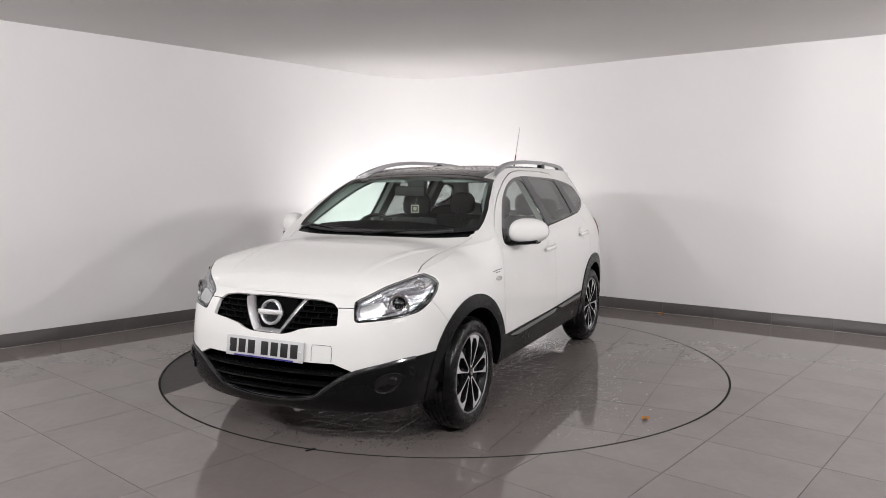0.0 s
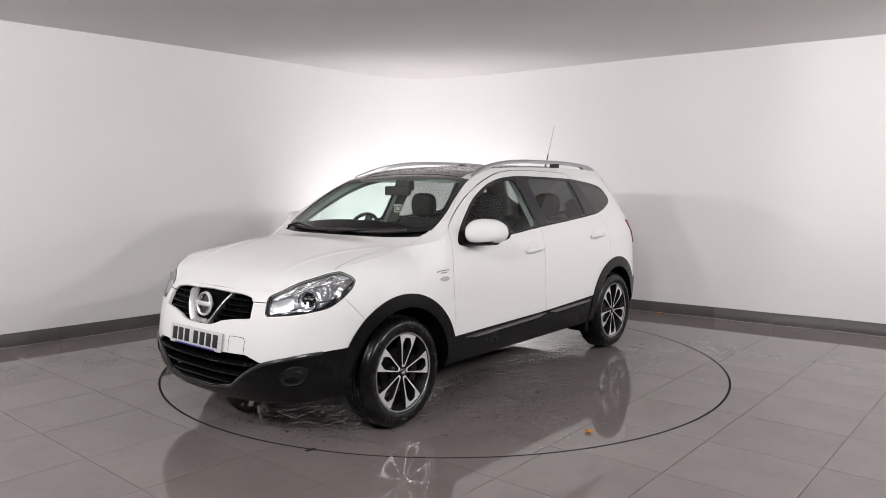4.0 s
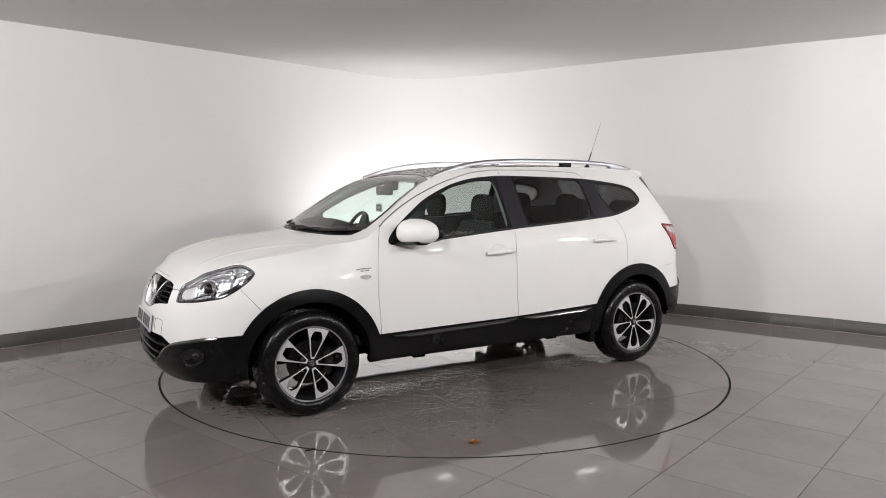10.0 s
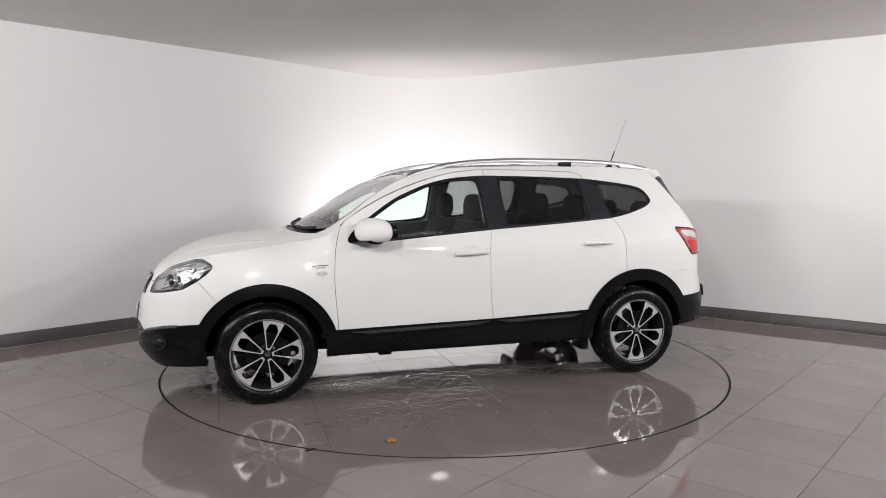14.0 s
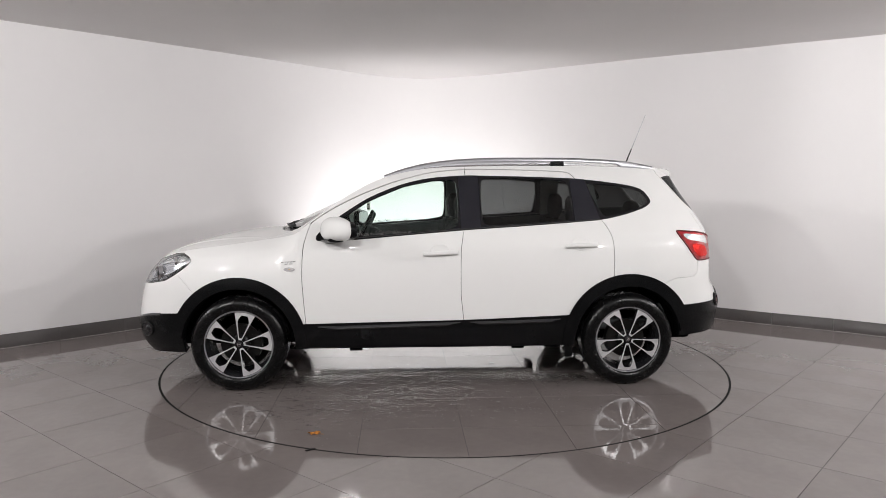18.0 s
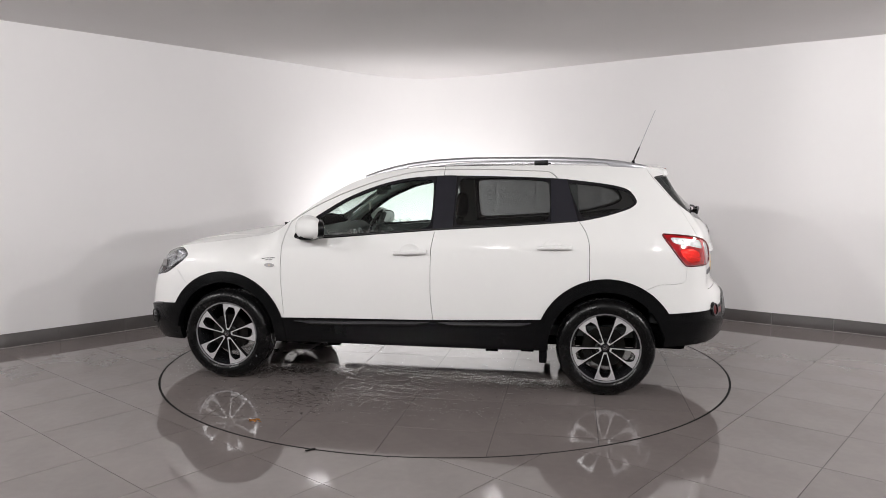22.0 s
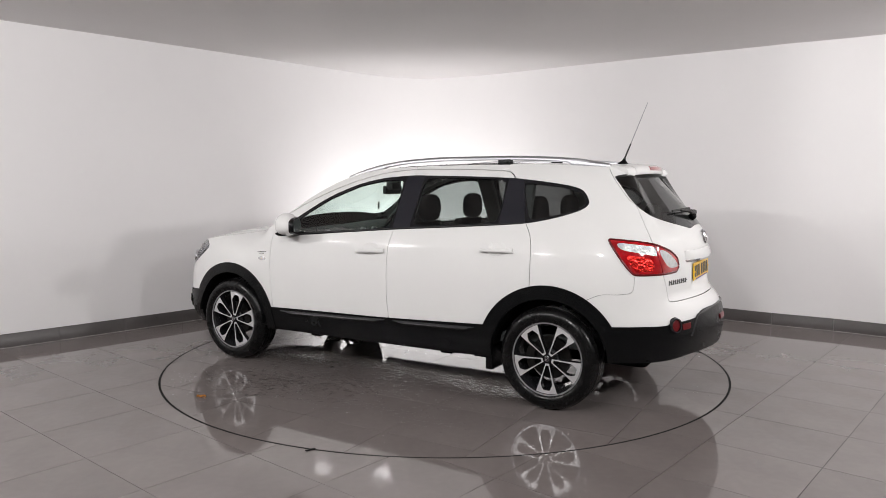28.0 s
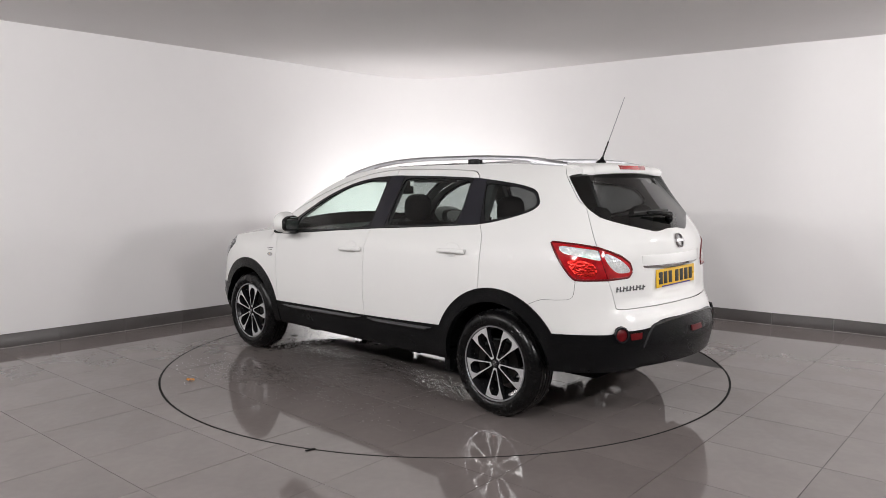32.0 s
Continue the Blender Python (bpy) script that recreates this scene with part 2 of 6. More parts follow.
def inside(poly, pts):
    x, y = pts[:, 0], pts[:, 1]
    r = np.zeros(len(pts), bool)
    j = len(poly) - 1
    for i in range(len(poly)):
        (xi, yi), (xj, yj) = poly[i], poly[j]
        if yi != yj:
            r ^= ((yi > y) != (yj > y)) & (x < (xj - xi) * (y - yi) / (yj - yi) + xi)
        j = i
    return r


def near(line, pts):
    d = np.full(len(pts), 9.0)
    for a, b in zip(line[:-1], line[1:]):
        ab = b - a
        t = np.clip(((pts - a) @ ab) / max(ab @ ab, 1e-12), 0, 1)
        d = np.minimum(d, np.hypot(*(pts - a - t[:, None] * ab).T))
    return d


def offset_line(line, d):
    t = np.gradient(line, axis=0)
    t /= np.maximum(np.hypot(*t.T), 1e-9)[:, None]
    return line + d * np.stack([-t[:, 1], t[:, 0]], 1)


def triangulate(grid, loops, lines):
    """Plane triangles over a grid of points that keep the loops and lines as edges."""
    pts, edges = [], []
    for loop, closed in [(a, True) for a in loops] + [(a, False) for a in lines]:
        n0 = len(pts)
        pts += [tuple(q) for q in loop]
        edges += [(n0 + i, n0 + i + 1) for i in range(len(loop) - 1)]
        if closed:
            edges.append((n0 + len(loop) - 1, n0))
    fixed = np.array(pts)
    keep = np.ones(len(grid), bool)
    for i in range(0, len(fixed), 400):
        d = np.hypot(grid[:, None, 0] - fixed[None, i:i + 400, 0], grid[:, None, 1] - fixed[None, i:i + 400, 1]).min(1)
        keep &= d > 0.009
    pts += [tuple(q) for q in grid[keep]]
    v, _, f, *_ = geometry.delaunay_2d_cdt([Vector(q) for q in pts], edges, [], 0, 1e-5)
    return np.array([tuple(q) for q in v]), np.array([t for t in f if len(t) == 3])


def skin(name, v2, tris, place, mat, parent, label="", lift=0.0, rim=0.012, side=1, whole=False):
    """One panel of the skin: its triangles placed on the body, smooth by the true surface, with a turned-in edge.
    side: 1 or -1 half; whole: both halves joined on the centre line."""
    used, inv_ = np.unique(tris, return_inverse=True)
    tri = inv_.reshape(-1, 3)
    p, n = place(v2[used, 0], v2[used, 1])
    p = p + n * lift
    a, b, c = p[tri[:, 0]], p[tri[:, 1]], p[tri[:, 2]]
    flip = np.einsum("ij,ij->i", np.cross(b - a, c - a), n[tri].sum(1)) < 0
    tri[flip] = tri[flip][:, ::-1]
    if whole:
        m = np.array([1, -1, 1])
        on = np.abs(p[:, 1]) < 2e-3
        p[on, 1] = 0
        n[on, 1] = 0
        other = np.arange(len(p)) + len(p)
        other[on] = np.where(on)[0]
        tri = np.vstack([tri, other[tri][:, ::-1]])
        p, n = np.vstack([p, p * m]), np.vstack([n, n * m])
    elif side < 0:
        m = np.array([1, -1, 1])
        p, n, tri = p * m, n * m, tri[:, ::-1]
    n = n / np.maximum(np.linalg.norm(n, axis=1), 1e-9)[:, None]
    faces = [tuple(int(k) for k in t) for t in tri]
    normals = [n[k] for t in tri for k in t]
    verts = [tuple(q) for q in p]
    if rim:
        count = {}
        for t in faces:
            for i in range(3):
                e = (t[i], t[(i + 1) % 3])
                key = (min(e), max(e))
                count[key] = None if key in count else e
        low = {}
        for e in count.values():
            if e is None:
                continue
            for k in e:
                if k not in low:
                    low[k] = len(verts)
                    verts.append(tuple(p[k] - n[k] * rim))
            faces.append((e[1], e[0], low[e[0]], low[e[1]]))
            normals += [np.zeros(3)] * 4
    mesh = bpy.data.meshes.new(name)
    mesh.from_pydata(verts, [], faces)
    mesh.polygons.foreach_set("use_smooth", [True] * len(faces))
    if rim:
        sharp = mesh.attributes.new("sharp_edge", "BOOLEAN", "EDGE")
        n_out = len(tri)
        rim_edges = set()
        for q in faces[n_out:]:
            rim_edges.add((min(q[0], q[1]), max(q[0], q[1])))
        sharp.data.foreach_set("value", [(min(e.vertices), max(e.vertices)) in rim_edges for e in mesh.edges])
    mesh.normals_split_custom_set([tuple(q) for q in normals])
    return link(name, mesh, mat, parent, label)


# ---- the body of the car as two smooth surfaces ----
def spl(xs, ys, x):
    """Smooth monotone curve through a few stations, for arrays of x."""
    xs, ys, x = np.asarray(xs, float), np.asarray(ys, float), np.asarray(x, float)
    h = np.diff(xs)
    d = np.diff(ys) / h
    m = np.zeros(len(xs))
    m[0], m[-1] = d[0], d[-1]
    for k in range(1, len(xs) - 1):
        if d[k - 1] * d[k] > 0:
            w1, w2 = 2 * h[k] + h[k - 1], h[k] + 2 * h[k - 1]
            m[k] = (w1 + w2) / (w1 / d[k - 1] + w2 / d[k])
    i = np.clip(np.searchsorted(xs, x) - 1, 0, len(h) - 1)
    t = np.clip((x - xs[i]) / h[i], 0, 1)
    return ((2 * t**3 - 3 * t**2 + 1) * ys[i] + (t**3 - 2 * t**2 + t) * h[i] * m[i]
            + (3 * t**2 - 2 * t**3) * ys[i + 1] + (t**3 - t**2) * h[i] * m[i + 1])


def soft(a, b, x):
    t = np.clip((np.asarray(x, float) - a) / (b - a), 0, 1)
    return t * t * (3 - 2 * t)


def plan_outline():
    """Half outline of the body seen from above: arc length, x, half width and outward normal."""
    px = [-2.235, -2.225, -2.18, -2.08, -1.90, -1.70, -1.383, -0.6, 0.1, 0.8, 1.383, 1.70, 1.93, 2.08, 2.19, 2.27, 2.30]
    py = [0.0, 0.25, 0.46, 0.655, 0.79, 0.845, 0.882, 0.892, 0.893, 0.890, 0.882, 0.855, 0.79, 0.68, 0.50, 0.25, 0.0]
    k = np.concatenate([[0], np.cumsum(np.hypot(np.diff(px), np.diff(py)))])
    u = np.linspace(0, k[-1], 1200)

    def catmull(v):
        v = np.asarray(v)
        ext = np.concatenate([[2 * v[0] - v[1]], v, [2 * v[-1] - v[-2]]])
        if v is PY:
            ext[0], ext[-1] = -v[1], -v[-2]
        else:
            ext[0], ext[-1] = v[1], v[-2]
        kk = np.concatenate([[-k[1]], k, [2 * k[-1] - k[-2]]])
        m = (ext[2:] - ext[:-2]) / (kk[2:] - kk[:-2])
        i = np.clip(np.searchsorted(k, u) - 1, 0, len(k) - 2)
        h = k[i + 1] - k[i]
        t = (u - k[i]) / h
        return ((2 * t**3 - 3 * t**2 + 1) * v[i] + (t**3 - 2 * t**2 + t) * h * m[i]
                + (3 * t**2 - 2 * t**3) * v[i + 1] + (t**3 - t**2) * h * m[i + 1])
    PY = np.asarray(py)
    x, y = catmull(np.asarray(px)), catmull(PY)
    for _ in range(30):
        x[1:-1] = (x[:-2] + 2 * x[1:-1] + x[2:]) / 4
        y[1:-1] = (y[:-2] + 2 * y[1:-1] + y[2:]) / 4
    s = np.concatenate([[0], np.cumsum(np.hypot(np.diff(x), np.diff(y)))])
    tx, ty = np.gradient(x, s), np.gradient(y, s)
    n = np.hypot(tx, ty)
    return s, x, y, -ty / n, tx / n


PLAN = plan_outline()
PERIM = float(PLAN[0][-1])


def s_of_x(x):
    """Arc length at which the side of the body stands at x."""
    return np.interp(x, PLAN[1], PLAN[0])


def body(s, z):
    """The painted skin: arc length round the half body and height, to x, half width, z."""
    s, z = np.asarray(s, float), np.asarray(z, float)
    x, y, nx, ny = (np.interp(s, PLAN[0], PLAN[k]) for k in (1, 2, 3, 4))
    side = spl([0.18, 0.27, 0.36, 0.45, 0.60, 0.80, 0.92, 1.00, 1.06, 1.12, 1.33, 1.50, 1.62],
               [0.10, 0.055, 0.02, 0.006, 0.0, 0.002, 0.010, 0.020, 0.038, 0.068, 0.19, 0.295, 0.39], z)
    fender = spl([0.18, 0.70, 0.85, 0.93, 0.98, 1.02, 1.06, 1.10, 1.6], [0.0, 0.0, 0.016, 0.04, 0.075, 0.12, 0.18, 0.25, 0.3], z)
    side = side + fender * soft(-0.95, -1.25, x)
    front = spl([0.18, 0.26, 0.36, 0.48, 0.60, 0.70, 0.78, 0.85, 0.92, 0.98, 1.10],
                [0.20, 0.07, 0.01, 0.0, 0.015, 0.04, 0.075, 0.13, 0.21, 0.31, 0.6], z)
    rear = spl([0.24, 0.30, 0.40, 0.52, 0.60, 0.68, 0.76, 0.99, 1.10, 1.237, 1.40, 1.53, 1.62],
               [0.16, 0.07, 0.02, 0.0, 0.01, 0.035, 0.055, 0.06, 0.078, 0.175, 0.335, 0.46, 0.54], z)
    rear = rear + spl([0.2, 0.66, 0.78, 0.98, 1.06, 1.2, 1.6], [0.0, 0.0, 0.055, 0.055, 0.052, 0.05, 0.03], z) * soft(0.70, 0.98, nx)
    ends = np.where(nx < 0, front, rear)
    w = nx * nx
    d = ends * w + side * (1 - w)
    out = x - nx * d
    recess = soft(0.765, 0.795, z) * (1 - soft(0.985, 1.02, z)) * soft(0.40, 0.36, y) * (nx > 0)
    out = out + recess * (np.minimum(out, 2.150) - out)
    return out, np.maximum(y - ny * d, 0), z


def top_edge(s):
    """Height of the edge between the skin and the bonnet, windscreen and roof."""
    return spl([0.0, 0.32, 0.45, 0.56, 0.76, 0.97, 1.09, 1.32, 1.57, 1.82, 1.95, 2.19, 2.39, 2.60, 2.84, 3.32, 3.82, 4.22, 4.52, 4.77, 5.7],
               [0.857, 0.857, 0.857, 0.860, 0.921, 0.972, 0.992, 1.020, 1.052, 1.10, 1.195, 1.368, 1.474, 1.538, 1.572, 1.585, 1.588, 1.580, 1.566, 1.562, 1.562], np.asarray(s, float))


EDGE_S = np.linspace(0, PERIM, 700)
EDGE = np.array([body(EDGE_S, top_edge(EDGE_S))[k] for k in (0, 1, 2)])


def ridge(x):
    """Height of bonnet, windscreen and roof on the centre line."""
    return spl([-2.2, -2.11, -2.05, -1.95, -1.66, -1.33, -1.2, -1.12, -0.95, -0.734, -0.55, -0.38, -0.1, 0.3, 0.8, 1.3, 1.6, 1.92],
               [0.80, 0.852, 0.900, 0.96, 1.045, 1.095, 1.105, 1.125, 1.215, 1.32, 1.415, 1.50, 1.565, 1.597, 1.607, 1.602, 1.59, 1.565], x)


def roof(x, y):
    """Height of the upper skin over the plan."""
    x, y = np.asarray(x, float), np.abs(np.asarray(y, float))
    ye, ze = np.interp(x, EDGE[0], EDGE[1]), np.interp(x, EDGE[0], EDGE[2])
    q = np.clip(y / np.maximum(ye, 0.02), 0, 1)
    k = spl([-2.2, -1.6, -1.1, -0.4, 2], [3.0, 3.0, 2.2, 2.2, 2.6], x)
    return ridge(x) + (ze - ridge(x)) * q**k


# ---- the room ----
HIGH = 2.845
WALL_LINE = [(-6.1, -2.1), (-4.6, -0.45), (-3.9, 0.30), (-3.17, 1.07), (-2.24, 2.10), (-1.33, 3.15), (-0.95, 3.56), (-0.66, 3.80), (-0.36, 3.90), (-0.06, 3.86),
             (0.46, 3.60), (0.81, 3.36), (1.45, 2.86), (2.35, 2.19), (2.93, 1.79), (3.39, 1.443), (3.863, 1.133), (4.215, 0.852), (4.75, 0.40), (6.1, -0.80)]
WALL_CURVE = resample(WALL_LINE, 0.08)


def wall_strip(name, curve, z0, z1, thick, mat, inward=0.0, bevel=0.0):
    """An upright strip that follows a curve in plan; its visible face towards the room."""
    t = np.gradient(curve, axis=0)
    t /= np.hypot(*t.T)[:, None]
    nrm = np.stack([t[:, 1], -t[:, 0]], 1)
    a, b = curve + nrm * inward, curve - nrm * thick
    bm = bmesh.new()
    if bevel:
        rings = [[(*q, z0), (*q, z1 - bevel), (*(q - w * bevel), z1), (*r, z1), (*r, z0)] for q, r, w in zip(a, b, nrm)]
    else:
        rings = [[(*q, z0), (*q, z1), (*r, z1), (*r, z0)] for q, r in zip(a, b)]
    add_loft(bm, rings)
    return part(name, bm, mat, None, "", True, 50)


wall = wall_strip("wall_north", WALL_CURVE, -0.02, HIGH + 0.05, 0.15, WALL)
tagged(wall, "smooth white painted wall with a rounded corner", "wall", "", "structure")
for name, a, b in (("wall_west", (-6.1, -2.1), (-6.1, -9.0)), ("wall_south", (-6.1, -9.0), (6.1, -9.0)), ("wall_east", (6.1, -9.0), (6.1, -0.80))):
    w = wall_strip(name, np.array([a, b], float), -0.02, HIGH + 0.05, -0.15, WALL)
    tagged(w, "plain white painted wall behind the camera", "wall", "", "structure")

bm = bmesh.new()
add_box(bm, (-6.4, -9.3, HIGH), (6.4, 4.2, HIGH + 0.1))
tagged(part("ceiling", bm, CEIL, None, "", False), "flat pale grey painted ceiling", "ceiling", "", "structure")

bm = bmesh.new()
add_box(bm, (-6.4, -9.3, -0.12), (6.4, 4.2, -0.004))
floor = tagged(part("floor", bm, GROUT, None, "", False), "glossy grey-brown square floor tiles with thin dark joints", "floor", "", "structure")

TABLE_R, TILE_S, JOINT = 2.231, 0.602, 0.0034
TURN = radians(-40.2)


def square(i, j, ox, oy):
    h = TILE_S / 2 - JOINT / 2
    cx, cy = ox + (i + 0.5) * TILE_S, oy + (j + 0.5) * TILE_S
    return np.array([(cx - h, cy - h), (cx + h, cy - h), (cx + h, cy + h), (cx - h, cy + h)])


def clip_square(sq, radius, keep_inside):
    """The corner points of a square, cut by the round edge of the turntable."""
    dense = np.vstack([np.linspace(sq[k], sq[(k + 1) % 4], 80, endpoint=False) for k in range(4)])
    r = np.hypot(*dense.T)
    ok = r <= radius if keep_inside else r >= radius
    if ok.all():
        return [tuple(q) for q in sq]
    if ok.sum() < 6:
        return None
    start = next(k for k in range(len(ok)) if ok[k] and not ok[k - 1])
    run, runs = [], []
    for k in range(len(ok)):
        m = (start + k) % len(ok)
        if ok[m]:
            run.append(dense[m])
        elif run:
            runs.append(run)
            run = []
    if run:
        runs.append(run)
    out = []
    for n, run in enumerate(runs):
        corner = [run[0]] + [q for q in run[1:-1] if min(np.hypot(*(sq - q).T)) < 1e-9] + [run[-1]]
        out += corner
        nxt = runs[(n + 1) % len(runs)][0]
        a0, a1 = math.atan2(run[-1][1], run[-1][0]), math.atan2(nxt[1], nxt[0])
        d = (a1 - a0 + math.pi) % math.tau - math.pi
        steps = max(int(abs(d) / 0.03), 1)
        out += [np.array((radius * math.cos(a0 + d * k / steps), radius * math.sin(a0 + d * k / steps))) for k in range(0, steps + 1)]
    clean = []
    for q in out:
        if not clean or np.hypot(*(np.asarray(q) - clean[-1])) > 1e-4:
            clean.append(np.asarray(q))
    return [tuple(q) for q in clean] if len(clean) > 2 else None


def tile_mesh(poly, centre):
    bm = bmesh.new()
    top = [bm.verts.new((x - centre[0], y - centre[1], 0)) for x, y in poly]
    f = bm.faces.new(top)
    f.normal_update()
    if f.normal.z < 0:
        f.normal_flip()
    ring = list(f.verts)
    low = [bm.verts.new((v.co.x, v.co.y, -0.006)) for v in ring]
    for k in range(len(ring)):
        j = (k + 1) % len(ring)
        bm.faces.new((ring[k], low[k], low[j], ring[j]))
    mesh = bpy.data.meshes.new("tile")
    bm.to_mesh(mesh)
    bm.free()
    mesh.materials.append(TILE)
    return mesh


def lay_tiles(parent, name, turn, ox, oy, spread, wanted, radius, keep_inside):
    whole = None
    rest = bmesh.new()
    for i in range(-spread, spread):
        for j in range(-spread, spread):
            sq = square(i, j, ox, oy)
            c = sq.mean(0)
            w = (c[0] * math.cos(turn) - c[1] * math.sin(turn), c[0] * math.sin(turn) + c[1] * math.cos(turn))
            use = wanted(*w)
            if not use:
                continue
            poly = clip_square(sq, radius, keep_inside)
            if not poly:
                continue
            if use == 1:
                full = len(poly) == 4 and abs(np.hypot(*(np.array(poly[0]) - poly[1])) - (TILE_S - JOINT)) < 1e-6
                if full and whole is None:
                    whole = tile_mesh(poly, c)
                ob = new(name, whole if full else tile_mesh(poly, c))
                ob.parent = parent
                ob.matrix_basis = pose(*w, 0, 0, 0, math.degrees(turn)) @ pose(0, 0, random.uniform(-0.0003, 0.0003))
            else:
                rest.faces.new([rest.verts.new((x * math.cos(turn) - y * math.sin(turn), x * math.sin(turn) + y * math.cos(turn), 0)) for x, y in poly])
    if rest.faces:
        tagged(part("tiles_outside_view", rest, TILE, parent, "", False), "", "", "", "stuff")
    else:
        rest.free()


def floor_wanted(x, y):
    if y > 4.2 or abs(x) > 6.3 or y < -8.9:
        return 0
    wall_y = np.interp(x, WALL_CURVE[:, 0], WALL_CURVE[:, 1])
    if y > wall_y + 0.6:
        return 0
    return 1 if -3.3 < y and abs(x) < (y + 6.6) * 0.66 + 0.3 else 2


# skirting: one dark tile piece after another along the wall
SK_LEN = 0.6
arc = np.concatenate([[0], np.cumsum(np.hypot(*np.diff(WALL_CURVE, axis=0).T))])
half = int(np.argmax(WALL_CURVE[:, 1]))
corner = arc[half]
left = np.interp(-3.573, WALL_CURVE[:half, 0], arc[:half])
right = np.interp(2.93, WALL_CURVE[half:, 0], arc[half:])
joints = sorted([left + k * SK_LEN for k in range(-12, 12) if 0 < left + k * SK_LEN < corner] + [right + k * SK_LEN * 0.953 for k in range(-12, 12) if corner + 0.1 < right + k * SK_LEN * 0.953 < arc[-1]])
skirting = tagged(new("baseboard"), "dark grey skirting tiles along the foot of the wall", "skirting", "", "structure")
for k0, k1 in zip([0.0] + joints, joints + [arc[-1]]):
    u = np.linspace(k0 + 0.0015, k1 - 0.0015, 9)
    c = np.stack([np.interp(u, arc, WALL_CURVE[:, 0]), np.interp(u, arc, WALL_CURVE[:, 1])], 1)
    sk = wall_strip("skirting_tile", c, 0.0, 0.124, -0.002, SKIRT, 0.012, 0.003)
    sk.parent = skirting
foot = wall_strip("skirting_grout", WALL_CURVE, 0.0, 0.0028, -0.002, PALE_GROUT, 0.0165)
foot.parent = skirting

# a scuff on the wall beside the turntable
bm = bmesh.new()
along, out = np.array((0.679, 0.734)), np.array((0.734, -0.679)) * 0.003
for u0, u1, n in ((0.0, 0.05, 5), (0.22, 0.30, 4), (0.34, 0.90, 26)):
    for k in range(n):
        u = u0 + (u1 - u0) * (k + random.random()) / n
        L, h = random.uniform(0.02, 0.07), random.uniform(0.0012, 0.0036)
        z = 0.632 - 0.022 * u / 0.9 + random.uniform(-0.008, 0.008) * (1 if n < 10 else 0.5)
        p, q = np.array((-3.01, 1.27)) + along * u + out, np.array((-3.01, 1.27)) + along * (u + L) + out
        bm.faces.new([bm.verts.new(v) for v in ((*p, z - h), (*q, z - h * 0.3), (*q, z + h * 0.3), (*p, z + h))])
tagged(part("wall_scuff", bm, SCUFF, None, "", False), "faint grey scuff marks on the white wall", "scuff", "", "structure")


# ---- the car: lines of its panels, as (arc length round the half body, height) ----
def arc_line(xc, r, a0, a1, n=40, zc=0.335):
    return np.array([(float(s_of_x(xc + r * math.cos(a))), zc + r * math.sin(a)) for a in np.linspace(a0, a1, n)])


HEADLAMP = [(0.532, 0.733), (0.524, 0.832), (0.563, 0.850), (0.752, 0.916), (0.957, 0.963), (1.026, 0.968), (1.084, 0.940), (1.103, 0.915), (1.066, 0.873), (0.991, 0.821), (0.907, 0.777), (0.755, 0.752), (0.610, 0.739)]
GRILLE = [(-0.05, 0.846), (0.31, 0.838), (0.395, 0.826), (0.433, 0.797), (0.437, 0.716), (0.315, 0.705), (0.214, 0.688), (0.163, 0.668), (0.11, 0.656), (-0.05, 0.652)]
INTAKE = [(-0.05, 0.520), (0.265, 0.522), (0.426, 0.522), (0.533, 0.480), (0.456, 0.442), (0.36, 0.382), (0.286, 0.333), (0.10, 0.306), (-0.05, 0.303)]
WINDOWS = [(1.985, 1.05), (2.218, 1.06), (2.585, 1.092), (3.021, 1.127), (3.524, 1.158), (4.011, 1.193), (4.202, 1.232), (4.374, 1.283), (4.433, 1.324), (4.416, 1.368),
           (4.371, 1.421), (4.228, 1.454), (3.871, 1.495), (3.5, 1.508), (3.112, 1.515), (2.986, 1.513), (2.778, 1.497), (2.575, 1.452), (2.332, 1.354), (2.139, 1.227), (2.043, 1.157), (1.975, 1.088)]
PANE_FRONT = [(2.135, 1.077), (2.585, 1.108), (2.985, 1.140), (2.975, 1.485), (2.80, 1.478), (2.590, 1.435), (2.35, 1.336), (2.18, 1.228), (2.105, 1.165)]
PANE_REAR = [(3.15, 1.153), (3.524, 1.176), (3.80, 1.197), (3.815, 1.30), (3.80, 1.466), (3.75, 1.482), (3.5, 1.494), (3.15, 1.498)]
PANE_QUARTER = [(4.035, 1.214), (4.20, 1.248), (4.355, 1.294), (4.408, 1.325), (4.392, 1.366), (4.352, 1.405), (4.22, 1.437), (3.93, 1.465)]
PILLAR_B = [(2.998, 1.09), (3.138, 1.10), (3.138, 1.54), (2.990, 1.54)]
PILLAR_C = [(3.825, 1.16), (4.015, 1.18), (3.915, 1.54), (3.815, 1.54)]
LAMP_REAR = [(4.578, 1.118), (4.640, 1.114), (4.762, 1.105), (4.891, 1.089), (5.058, 1.038), (5.137, 0.993), (5.158, 0.942), (5.129, 0.908), (4.964, 0.905), (4.744, 0.901), (4.677, 0.980)]
CLEAR_BODY = [(4.630, 1.096), (4.72, 1.090), (4.884, 1.073), (4.898, 1.066), (4.912, 1.014), (4.865, 1.020), (4.784, 1.036), (4.662, 1.052)]
CLEAR_GATE = [(4.922, 1.062), (5.02, 1.031), (5.109, 0.984), (5.140, 0.948), (5.133, 0.936), (5.036, 0.936), (4.987, 0.960), (4.940, 1.008)]
